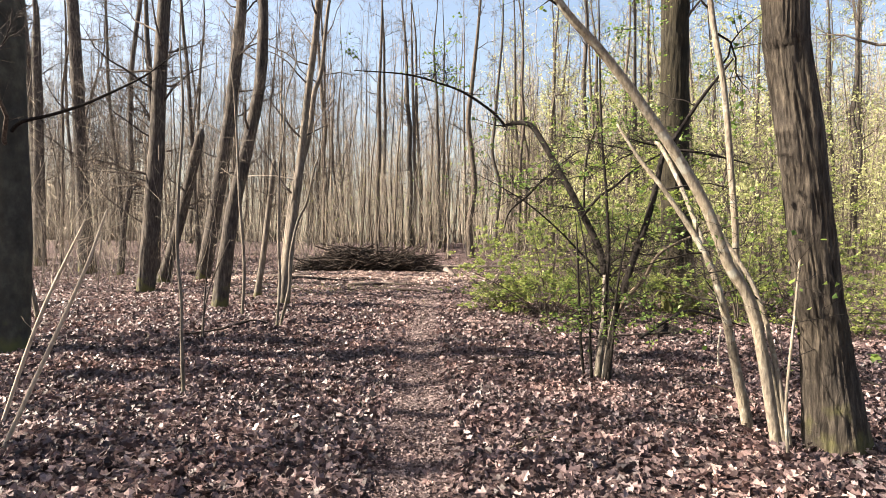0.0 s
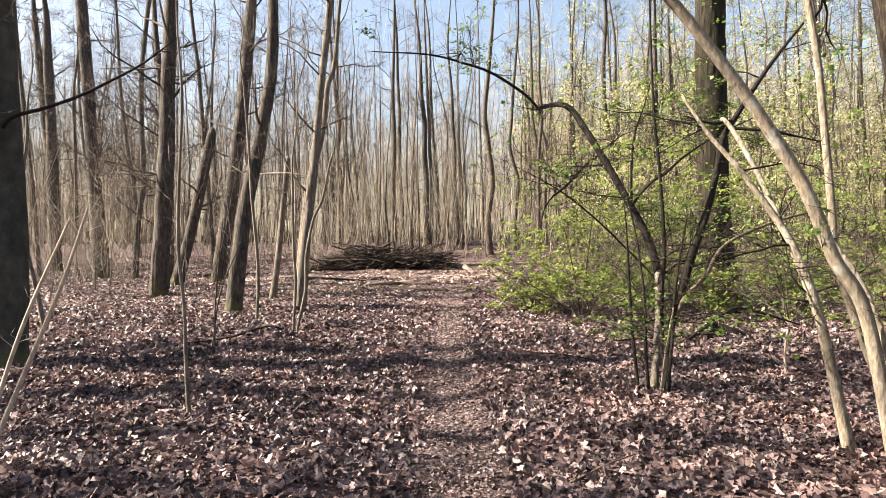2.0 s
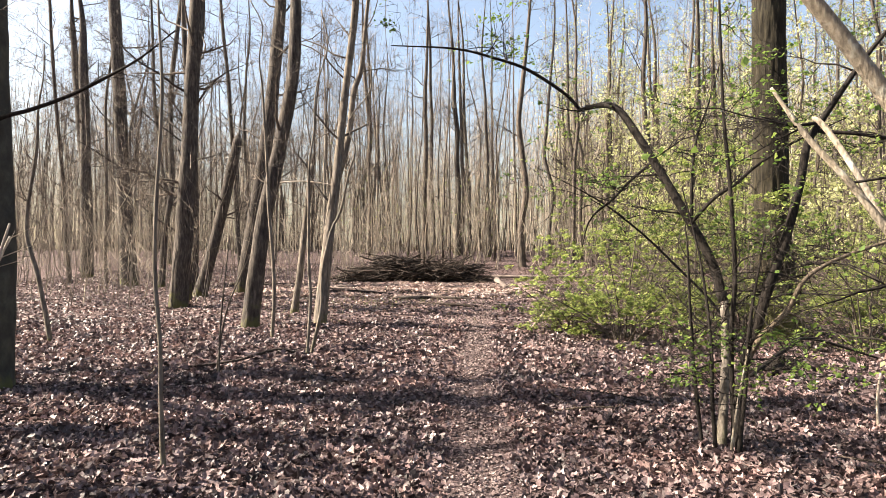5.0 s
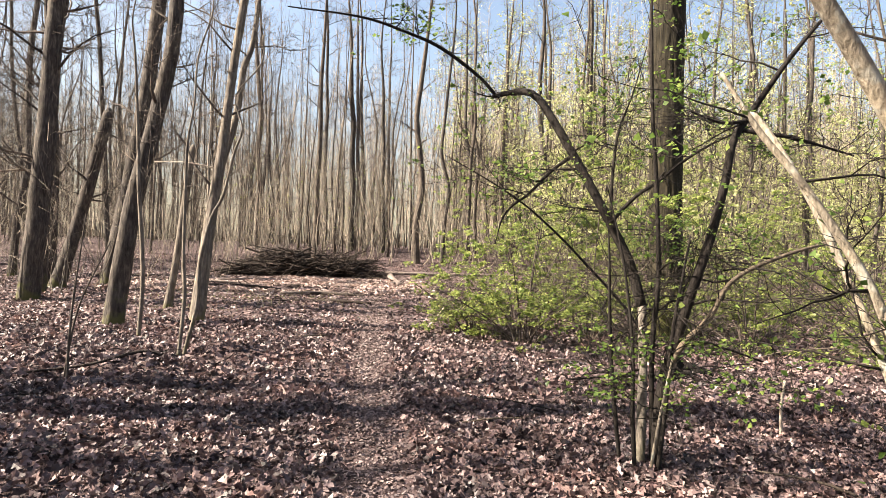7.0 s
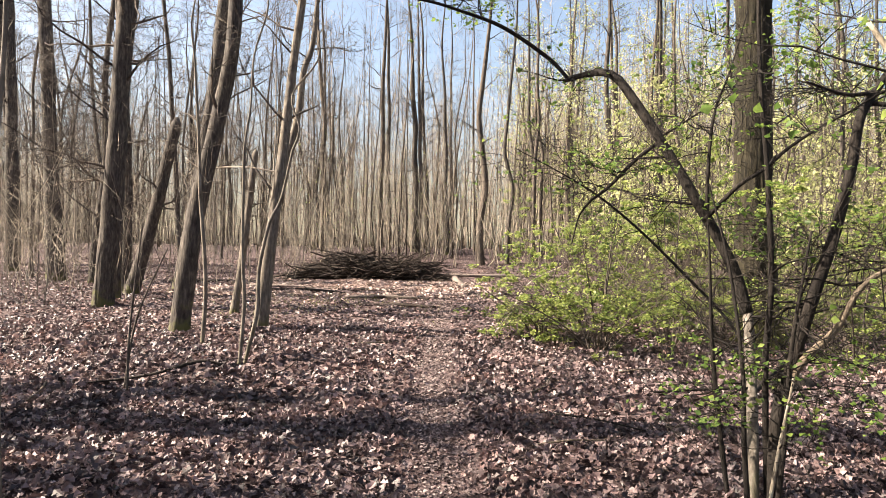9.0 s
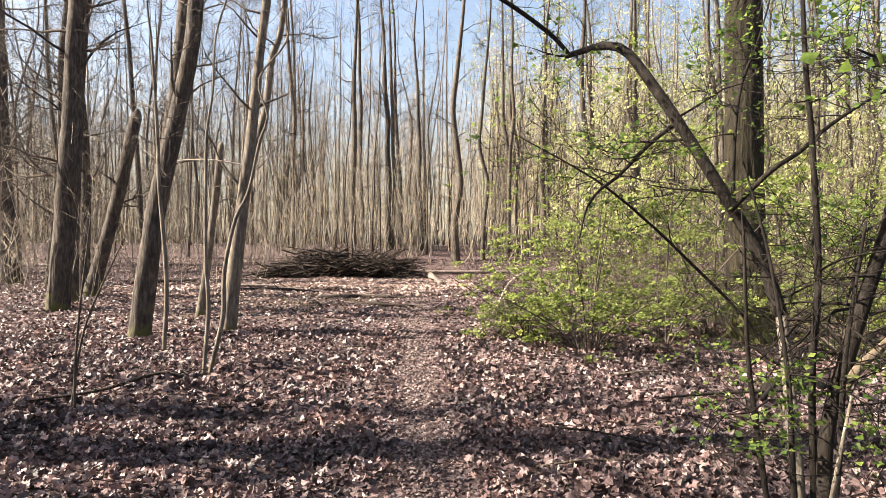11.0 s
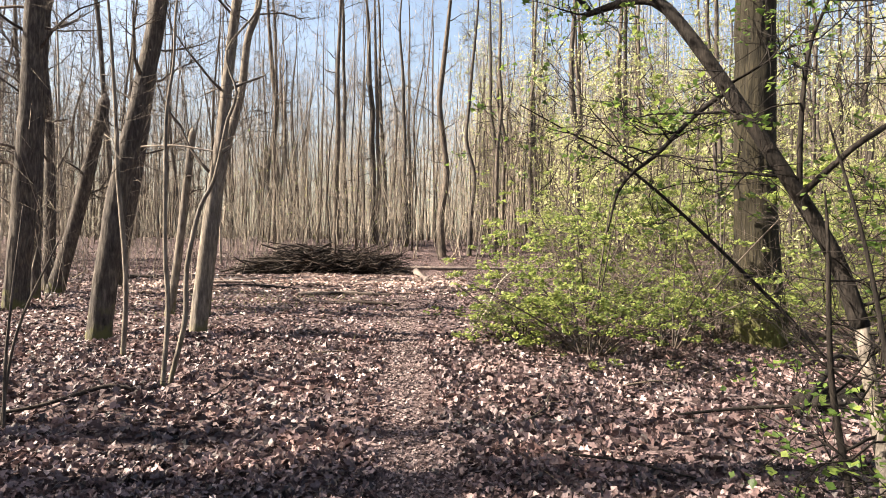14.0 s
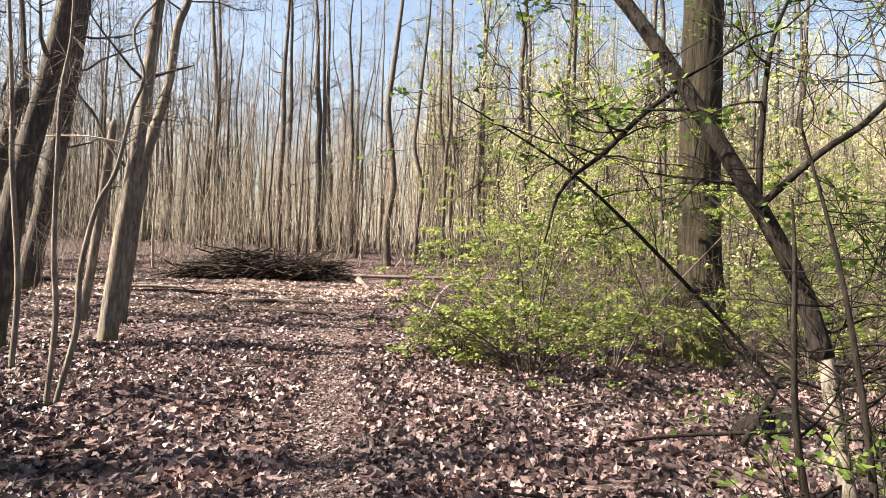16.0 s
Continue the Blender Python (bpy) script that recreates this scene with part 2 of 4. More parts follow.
def lie(x, y):
    """Height of the floor with its humps and the shallow groove of the path."""
    x, y = np.asarray(x, float), np.asarray(y, float)
    b = 0.022 * np.sin(1.3 * x + 0.7 * y + 1) + 0.02 * np.sin(2.3 * y - 1.1 * x) + 0.012 * np.sin(4.1 * x + 2.9 * y) + 0.01 * np.sin(5.7 * y - 3.3 * x + 2)
    fade = np.exp(-((np.hypot(x, y) / 60.0) ** 2))
    groove = -0.035 * np.exp(-(((x - path_x(y)) / 0.3) ** 2)) * (np.abs(y) < 60)
    off = np.clip(np.abs(x - path_x(y)) - 0.25, 0, 1)
    hum = (vnoise(x * 1.5 + 300.0, y * 1.5 + 300.0, 4096, 21) - 0.5) * 0.11 + (vnoise(x * 3.4 + 300.0, y * 3.4 + 300.0, 4096, 22) - 0.5) * 0.06
    for hx, hy, wide, high in ((-2.95, 11.8, 0.55, 0.22), (-3.8, 10.5, 0.5, 0.17), (1.15, 12.6, 0.6, 0.14), (-1.0, 27.2, 0.45, 0.2)):
        hum = hum + high * np.exp(-((x - hx) / wide) ** 2 - ((y - hy) / (wide * 0.7)) ** 2)
    return rise(x, y) + b * fade + groove + hum * off * fade


class Heap:
    """Triangles that become one mesh."""

    def __init__(self):
        self.v, self.t, self.n = [], [], 0

    def put(self, v, t):
        self.v.append(v)
        self.t.append(t + self.n)
        self.n += len(v)

    def mesh(self, name, material, smooth=True, origin=(0, 0, 0)):
        v = np.concatenate(self.v) - np.asarray(origin, float)
        t = np.concatenate(self.t)
        me = bpy.data.meshes.new(name)
        me.vertices.add(len(v))
        me.vertices.foreach_set("co", v.astype(np.float32).ravel())
        me.loops.add(3 * len(t))
        me.loops.foreach_set("vertex_index", t.astype(np.int32).ravel())
        me.polygons.add(len(t))
        me.polygons.foreach_set("loop_start", np.arange(0, 3 * len(t), 3, dtype=np.int32))
        me.polygons.foreach_set("use_smooth", np.full(len(t), smooth))
        me.update(calc_edges=True)
        me.materials.append(material)
        return me


def smooth_line(pts, step):
    """A Catmull-Rom line through rows of x, y, z, r, cut about every step metres."""
    p = np.asarray(pts, float)
    p = np.vstack([2 * p[0] - p[1], p, 2 * p[-1] - p[-2]])
    out = []
    for k in range(1, len(p) - 2):
        n = max(1, int(np.linalg.norm(p[k + 1, :3] - p[k, :3]) / step))
        s = (np.arange(n) / n)[:, None]
        a, b, c, d = p[k - 1], p[k], p[k + 1], p[k + 2]
        out.append(0.5 * (2 * b + (c - a) * s + (2 * a - 5 * b + 4 * c - d) * s**2 + (3 * b - a - 3 * c + d) * s**3))
    out.append(p[-2:-1])
    q = np.concatenate(out)
    q[:, 3] = np.maximum(q[:, 3], 0.0015)
    return q


def tube(heap, line, sides, relief=None, flare=0.0):
    """A round stem along rows of x, y, z, r. relief: a function of angle, length and radius that gives a push outward in metres."""
    p, r = line[:, :3], line[:, 3]
    d = np.gradient(p, axis=0)
    d /= np.linalg.norm(d, axis=1)[:, None] + 1e-9
    ref = np.array([0.31, 0.95, 0.05]) if abs(d[:, 2]).mean() > 0.5 else np.array([0.1, 0.05, 1.0])
    u = np.cross(d, ref)
    u /= np.linalg.norm(u, axis=1)[:, None] + 1e-9
    w = np.cross(d, u)
    ang = np.arange(sides) * 2 * np.pi / sides
    rr = np.repeat(r[:, None], sides, 1)
    if relief is not None:
        run = np.r_[0, np.cumsum(np.linalg.norm(np.diff(p, axis=0), axis=1))]
        rr = rr + relief(np.repeat(ang[None], len(p), 0), np.repeat(run[:, None], sides, 1), rr)
    v = p[:, None] + rr[..., None] * (np.cos(ang)[None, :, None] * u[:, None] + np.sin(ang)[None, :, None] * w[:, None])
    n = len(p)
    i = np.arange(n - 1)[:, None] * sides
    j = np.arange(sides)[None]
    k = (j + 1) % sides
    a, b, c, e = i + j, i + k, i + sides + k, i + sides + j
    t = np.concatenate([np.stack([a, b, c], -1).reshape(-1, 3), np.stack([a, c, e], -1).reshape(-1, 3)])
    v = v.reshape(-1, 3)
    ends = np.array([p[0], p[-1]])
    top = len(v)
    cap = np.concatenate([np.stack([np.full(sides, top), (j + 1)[0] % sides, j[0]], -1),
                          np.stack([np.full(sides, top + 1), (n - 1) * sides + j[0], (n - 1) * sides + k[0]], -1)])
    heap.put(np.vstack([v, ends]), np.vstack([t, cap]))


def spikes(heap, base, way, length, radius, plain=False):
    """Many thin twigs at once: three-sided, tapering to a point, with one bend unless plain."""
    m = len(base)
    way = way / (np.linalg.norm(way, axis=1)[:, None] + 1e-9)
    u = np.cross(way, rng.normal(size=(m, 3)))
    u /= np.linalg.norm(u, axis=1)[:, None] + 1e-9
    w = np.cross(way, u)
    mid = base + way * length[:, None] * 0.5 + (rng.normal(size=(m, 3)) * 0.06 + [0, 0, 0.02]) * length[:, None]
    tip = base + way * length[:, None] + (rng.normal(size=(m, 3)) * 0.07 + [0, 0, 0.06]) * length[:, None]
    if plain:
        v = np.stack([base + u * radius[:, None], base - u * radius[:, None] * 0.5 + w * radius[:, None] * 0.87, base - u * radius[:, None] * 0.5 - w * radius[:, None] * 0.87, tip], 1)
        f = np.array([(0, 1, 3), (1, 2, 3), (2, 0, 3)])
        heap.put(v.reshape(-1, 3), (f[None] + (np.arange(m) * 4)[:, None, None]).reshape(-1, 3))
        return
    v = np.empty((m, 7, 3))
    for k in range(3):
        a = k * 2 * np.pi / 3
        o = np.cos(a) * u + np.sin(a) * w
        v[:, k] = base + o * radius[:, None]
        v[:, 3 + k] = mid + o * radius[:, None] * 0.6
    v[:, 6] = tip
    f = np.array([(0, 1, 4), (0, 4, 3), (1, 2, 5), (1, 5, 4), (2, 0, 3), (2, 3, 5), (3, 4, 6), (4, 5, 6), (5, 3, 6)])
    heap.put(v.reshape(-1, 3), (f[None] + (np.arange(m) * 7)[:, None, None]).reshape(-1, 3))


def blades(heap, at, size, up, fold=0.25, slim=0.42, lie_flat=False, lobed=False):
    """Many leaves at once: a folded blade, curled along its midrib."""
    m = len(at)
    a = rng.normal(size=(m, 3))
    nrm = up + a * (0.35 if lie_flat else 0.8)
    nrm /= np.linalg.norm(nrm, axis=1)[:, None] + 1e-9
    d = np.cross(nrm, rng.normal(size=(m, 3)))
    d /= np.linalg.norm(d, axis=1)[:, None] + 1e-9
    s = np.cross(nrm, d)
    L = size[:, None]
    curl = rng.uniform(-0.3, 0.45, (m, 1))
    fo = rng.uniform(-fold, fold * 1.5, (m, 1))
    w = slim * rng.uniform(0.75, 1.25, (m, 1))
    rib = [at - d * L * 0.5 + nrm * L * curl * 0.25, at, at + d * L * 0.5 + nrm * L * curl * 0.4]
    if not lobed:
        v = np.stack([rib[0], at - d * L * 0.08 + s * L * w + nrm * L * fo, at - d * L * 0.08 - s * L * w + nrm * L * fo, rib[2]], 1)
        f = np.array([(0, 3, 1), (0, 2, 3)])
    else:
        j = lambda: rng.uniform(0.65, 1.3, (m, 1))
        v = np.stack([rib[0], rib[1], rib[2],
                      at - d * L * 0.24 + s * L * w * j() * 0.8 + nrm * L * fo,
                      at + d * L * 0.02 + s * L * w * 0.45 + nrm * L * fo * 0.5,
                      at + d * L * 0.2 + s * L * w * j() + nrm * L * (fo + curl * 0.3),
                      at - d * L * 0.24 - s * L * w * j() * 0.8 + nrm * L * fo * 0.7,
                      at + d * L * 0.02 - s * L * w * 0.45 + nrm * L * fo * 0.4,
                      at + d * L * 0.2 - s * L * w * j() + nrm * L * (fo * 0.6 + curl * 0.3)], 1)
        f = np.array([(0, 1, 3), (3, 1, 4), (4, 1, 5), (5, 1, 2), (0, 6, 1), (6, 7, 1), (7, 8, 1), (8, 2, 1)])
    heap.put(v.reshape(-1, 3), (f[None] + (np.arange(m) * v.shape[1])[:, None, None]).reshape(-1, 3))


def furrows(count, depth, along, seed):
    """Long broken ridges, as on old oak bark."""
    def push(ang, run, r):
        u = ang / (2 * np.pi) * count
        warp = (vnoise(ang / (2 * np.pi) * 8, run * 1.6, 8, seed + 5) - 0.5) * 1.1
        n = vnoise(u + warp, run * along, count, seed)
        ridge = 1 - np.abs(2 * n - 1)
        lump = (vnoise(ang / (2 * np.pi) * 4, run * 1.3, 4, seed + 9) - 0.5) * 0.07 * r
        return depth * (ridge ** 0.7 - 0.6) + lump
    return push


def lumps(amount, seed):
    def push(ang, run, r):
        return r * amount * (vnoise(ang / (2 * np.pi) * 5, run * 1.6, 5, seed) - 0.5) + r * amount * 0.4 * (vnoise(ang / (2 * np.pi) * 10, run * 5, 10, seed + 3) - 0.5)
    return push


def flared(fn, amount, reach):
    """The same relief with a foot that spreads into root buttresses."""
    def push(ang, run, r):
        return fn(ang, run, r) + r * amount * np.exp(-run / reach) * (0.65 + 0.5 * np.sin(ang * 4 + 1.1) + 0.2 * np.sin(ang * 7))
    return push


def unit(v):
    return v / (np.linalg.norm(v) + 1e-9)


def bough(heap, tips, start, way, length, radius, level, up=0.25, sides=5):
    """A limb with its side limbs; level 0 ends in twigs, whose places go into tips."""
    n = 6 if level else 4
    p, d, pts = np.array(start, float), unit(np.array(way, float)), []
    for k in range(n + 1):
        pts.append((*p, max(0.002, radius * (1 - 0.85 * k / n))))
        d = unit(d + rng.normal(size=3) * 0.22 + np.array([0, 0, up * 0.22]))
        p = p + d * length / n
    line = np.array(pts)
    tube(heap, line, max(3, sides))
    tips.append((line, level))
    if level:
        for k in range(int(rng.integers(3, 6))):
            f = rng.uniform(0.2, 0.97)
            i = min(n - 1, int(f * n))
            q = line[i, :3] + (line[i + 1, :3] - line[i, :3]) * (f * n - i)
            ax = unit(line[i + 1, :3] - line[i, :3])
            side = unit(np.cross(ax, rng.normal(size=3)))
            bough(heap, tips, q, ax * 0.6 + side * rng.uniform(0.6, 1.1), length * rng.uniform(0.35, 0.6) * (1.1 - 0.5 * f), line[i, 3] * 0.6, level - 1, up, 3)


def twigs_on(heap, tips, per_metre, size, radius=0.004, plain=False):
    base, way, ln = [], [], []
    for line, level in tips:
        n = len(line) - 1
        run = np.linalg.norm(np.diff(line[:, :3], axis=0), axis=1).sum()
        for _ in range(int(run * per_metre * (1.5 if level == 0 else 0.8)) + 1):
            f = rng.uniform(0.15, 1.0) * n
            i = min(n - 1, int(f))
            base.append(line[i, :3] + (line[i + 1, :3] - line[i, :3]) * (f - i))
            ax = unit(line[i + 1, :3] - line[i, :3])
            way.append(ax * 0.7 + unit(np.cross(ax, rng.normal(size=3))) * 0.9)
            ln.append(size * rng.uniform(0.4, 1.3))
    base, way, ln = np.array(base), np.array(way), np.array(ln)
    spikes(heap, base, way, ln, np.full(len(base), radius), plain)
    return base + way / np.linalg.norm(way, axis=1)[:, None] * ln[:, None] * rng.uniform(0.3, 1.0, (len(ln), 1))


def part(name, heap, material, parent, label="", smooth=True):
    """One mesh under a thing, its origin at the thing's."""
    ob = new(name, heap.mesh(name, material, smooth, parent.location))
    ob.parent = parent
    return tagged(ob, label)


def thing(name, at, label, category, group="", kind=""):
    ob = new(name)
    ob.location = at
    ob.empty_display_size = 0.2
    return tagged(ob, label, category, group, kind)


# ---------------------------------------------------------------- ground
def grid_axis(near, far, n_near, n_far, lo, hi):
    inner = np.linspace(near, far, n_near)
    left = near - np.geomspace(0.3, near - lo, n_far)[::-1]
    right = far + np.geomspace(0.3, hi - far, n_far)
    return np.concatenate([left, inner, right])


gx, gy = grid_axis(-14, 12, 230, 26, -1500, 1500), grid_axis(1.5, 36, 300, 26, -1500, 1500)
X, Y = np.meshgrid(gx, gy)
heap = Heap()
i, j = np.meshgrid(np.arange(len(gy) - 1), np.arange(len(gx) - 1), indexing="ij")
a = i * len(gx) + j
t = np.concatenate([np.stack([a, a + 1, a + len(gx) + 1], -1).reshape(-1, 3), np.stack([a, a + len(gx) + 1, a + len(gx)], -1).reshape(-1, 3)])
heap.put(np.stack([X, Y, lie(X, Y)], -1).reshape(-1, 3), t)
ground = tagged(new("ground", heap.mesh("ground", SOIL)), "brown forest floor of humus and old leaves", "ground", kind="structure")


# ---------------------------------------------------------------- trees with a place of their own
def tree(name, label, y, rows, height, material, sides=20, relief=None, foot=0.35, limbs=9, low=0.4, limb_len=2.6,
         twig=5.0, group="", category="tree", step=0.12, levels=2, lean_y=0.0, leaves=0, broken=False, limb_r=0.04):
    """A tree: rows of x, z, radius up the trunk in the plane y, carried on upward to its height, with limbs and twigs."""
    rows = list(rows)
    (x0, z0, r0), (x1, z1, r1) = rows[-2], rows[-1]
    if height > z1 and not broken:
        s = (x1 - x0) / max(0.3, z1 - z0) * 0.6
        for f in (0.35, 0.7, 1.0):
            z = z1 + (height - z1) * f
            rows.append((x1 + s * (z - z1) + rng.normal() * 0.12, z, max(0.012, r1 * (1 - 0.93 * f))))
    g = float(rise(rows[0][0], y))
    pts = [(rows[0][0], y, rows[0][1] - 0.25, rows[0][2])] + [(x, y + lean_y * (z - rows[0][1]) + rng.normal() * 0.02, z, r) for x, z, r in rows]
    line = smooth_line(pts, step)
    ob = thing(name, (rows[0][0], y, g), label, category, group)
    h = Heap()
    fn = relief or lumps(0.12, int(rng.integers(999)))
    tube(h, line, sides, flared(fn, foot, 0.3) if foot else fn)
    part("trunk", h, material, ob)
    if limbs:
        h, tips = Heap(), []
        top = line[-1, 2]
        for _ in range(limbs):
            z = g + (top - g) * rng.uniform(low, 0.97)
            k = int(np.argmin(abs(line[:, 2] - z)))
            ang = rng.uniform(0, 2 * np.pi)
            f = (z - g) / (top - g)
            bough(h, tips, line[k, :3], (np.cos(ang), np.sin(ang), rng.uniform(0.15, 1.0)), limb_len * (1.35 - 0.8 * f) * rng.uniform(0.55, 1.3), min(limb_r, line[k, 3] * 0.2 * limb_r / 0.028), levels)
        ends = twigs_on(h, tips, twig, 0.5, 0.0025 + 0.00014 * min(30.0, abs(y)), levels < 2)
        part("crown", h, TWIG, ob, "bare twiggy crown")
        if leaves:
            h = Heap()
            pick = ends[rng.integers(0, len(ends), leaves)] + rng.normal(size=(leaves, 3)) * 0.05
            blades(h, pick, rng.uniform(0.035, 0.075, leaves), np.array([[0, 0, 1.0]]))
            part("foliage", h, GREEN, ob, "sparse yellow-green spring leaves")
    return ob


GREY = "grey-barked forest tree with a mossy foot and bare crown"
tree("oak_tree", "thick leaning oak with deeply furrowed brown bark", 4.93,
     [(2.73, 0, 0.22), (2.63, 0.87, 0.165), (2.56, 1.3, 0.156), (2.44, 2.37, 0.155), (2.35, 3.01, 0.155), (2.3, 3.45, 0.155), (2.25, 5.6, 0.14)], 15, OAK,
     sides=160, relief=furrows(40, 0.026, 4.2, 11), foot=0.3, limbs=8, low=0.45, step=0.035)
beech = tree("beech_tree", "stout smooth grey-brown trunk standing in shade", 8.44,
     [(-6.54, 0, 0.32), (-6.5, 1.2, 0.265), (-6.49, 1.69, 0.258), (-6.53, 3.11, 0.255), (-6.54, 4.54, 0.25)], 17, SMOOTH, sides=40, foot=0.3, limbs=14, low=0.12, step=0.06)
h = Heap()
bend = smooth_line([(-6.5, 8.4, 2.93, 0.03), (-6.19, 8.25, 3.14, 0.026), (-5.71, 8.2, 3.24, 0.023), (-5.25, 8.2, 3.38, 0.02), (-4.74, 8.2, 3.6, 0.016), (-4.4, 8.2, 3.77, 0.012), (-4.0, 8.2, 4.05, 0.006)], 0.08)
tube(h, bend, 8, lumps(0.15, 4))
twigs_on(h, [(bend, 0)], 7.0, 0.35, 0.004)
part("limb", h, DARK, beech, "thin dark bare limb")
tree("forest_tree", GREY, 36.4, [(-26.06, 0.3, 0.37), (-26.16, 5.5, 0.31), (-26.63, 10.6, 0.267)], 19, BEECH, limbs=24, low=0.12)
tree("forest_tree", GREY, 28.2, [(-17.89, 0, 0.396), (-18.21, 4.6, 0.275), (-18.39, 8.5, 0.267), (-18.64, 12.4, 0.241)], 20, BEECH, limbs=24, low=0.12, foot=0.5)
tree("forest_tree", GREY, 18.6, [(-9.99, 0, 0.258), (-9.71, 3.56, 0.232), (-9.62, 6.03, 0.202), (-9.46, 8.5, 0.181)], 17, BEECH, limbs=23, low=0.12, sides=28)
tree("forest_tree", GREY, 23.4, [(-12.19, 0, 0.181), (-12.17, 4.1, 0.146), (-12.39, 7.25, 0.12)], 15, BEECH, limbs=20, low=0.12)
tree("snag", "leaning dead grey trunk broken off above", 22.3, [(-11.37, 0, 0.24), (-10.98, 1.3, 0.2), (-10.62, 2.62, 0.185), (-10.3, 3.9, 0.18), (-9.98, 5.4, 0.15), (-9.95, 5.6, 0.05)], 5.6, BEECH, limbs=4, low=0.4, limb_len=1.2, broken=True, category="dead tree")
tree("snag", "thin dead stem broken off at twice head height", 18.0, [(-6.34, 0, 0.1), (-6.22, 0.9, 0.088), (-6.1, 2.0, 0.082), (-5.95, 3.1, 0.078), (-5.87, 3.85, 0.066), (-5.86, 3.95, 0.02)], 3.95, SILVER, sides=14, limbs=3, low=0.4, limb_len=0.8, levels=1, broken=True, category="dead tree")
tree("forest_tree", "leaning grey forest tree with a mossy foot", 24.2, [(-10.72, 0, 0.275), (-10.18, 3.14, 0.267), (-9.82, 5.28, 0.241), (-9.53, 7.42, 0.224), (-9.22, 10.6, 0.206)], 18, BEECH, limbs=21, low=0.12)
tree("forest_tree", "leaning brown-grey tree with a mossy foot", 14.69, [(-6.09, 0, 0.189), (-5.81, 2.13, 0.168), (-5.45, 3.77, 0.146), (-5.15, 5.27, 0.133), (-5.06, 6.88, 0.12)], 14, BEECH, sides=32, limbs=10, low=0.2, limb_len=1.7, step=0.07)
slender = tree("slender_tree", "slender leaning tree, pale on its sunny side", 15.45, [(-4.78, 0, 0.145), (-4.61, 1.66, 0.122), (-4.37, 3.57, 0.098), (-4.22, 5.1, 0.084), (-3.97, 7.15, 0.075)], 13, SILVER, sides=28, limbs=15, low=0.17, step=0.07)
h = Heap()
bend = smooth_line([(-4.45, 15.42, 3.1, 0.016), (-5.03, 15.3, 3.18, 0.014), (-5.48, 15.3, 3.18, 0.012), (-5.98, 15.3, 3.16, 0.01), (-6.31, 15.3, 3.36, 0.005)], 0.08)
tube(h, bend, 6)
twigs_on(h, [(bend, 0)], 4.0, 0.3, 0.005)
part("limb", h, PALE, slender, "pale bare side limb")
tree("slender_tree", "slender leaning tree behind a paler one", 17.9, [(-5.59, 0, 0.138), (-5.35, 2.13, 0.124), (-5.2, 3.28, 0.104), (-4.83, 4.66, 0.084), (-4.68, 5.81, 0.074), (-4.47, 6.5, 0.064)], 12, SILVER, limbs=12, low=0.2)
tree("sapling", "thin wavy grey sapling rising from leaf litter", 11.49, [(-3.67, 0, 0.027), (-3.63, 0.84, 0.026), (-3.64, 1.47, 0.023), (-3.65, 2.33, 0.02), (-3.65, 3.02, 0.018), (-3.57, 3.54, 0.014)], 5.5, SILVER, sides=8, limbs=9, low=0.3, limb_len=1.1, levels=1, foot=0)
tree("sapling", "thin bent sapling leaning across a slender tree", 11.61, [(-3.65, 0, 0.027), (-3.49, 0.71, 0.03), (-3.47, 1.3, 0.027), (-3.33, 1.95, 0.024), (-3.17, 2.3, 0.021), (-3.01, 2.95, 0.018), (-2.92, 3.25, 0.015)], 4.6, SILVER, sides=8, limbs=7, low=0.3, limb_len=1.0, levels=1, foot=0)
tree("sapling", "thin straight grey sapling in leaf litter", 13.35, [(-5.03, 0, 0.034), (-4.99, 1.04, 0.034), (-5.09, 2.52, 0.03), (-5.14, 3.25, 0.027), (-5.23, 4.7, 0.02)], 6.5, SILVER, sides=8, limbs=10, low=0.25, limb_len=1.2, levels=1, foot=0)
tree("sapling", "thin dark sapling in leaf litter", 12.42, [(-8.94, 0, 0.044), (-9.18, 1.15, 0.04), (-9.42, 2.07, 0.035), (-9.2, 3.5, 0.03)], 5.5, SILVER, sides=8, limbs=10, low=0.25, limb_len=1.2, levels=1, foot=0)
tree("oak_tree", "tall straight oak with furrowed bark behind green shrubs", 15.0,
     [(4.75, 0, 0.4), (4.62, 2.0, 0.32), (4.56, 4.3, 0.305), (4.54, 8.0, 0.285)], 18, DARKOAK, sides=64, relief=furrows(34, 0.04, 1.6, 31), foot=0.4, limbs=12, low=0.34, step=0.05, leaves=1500)

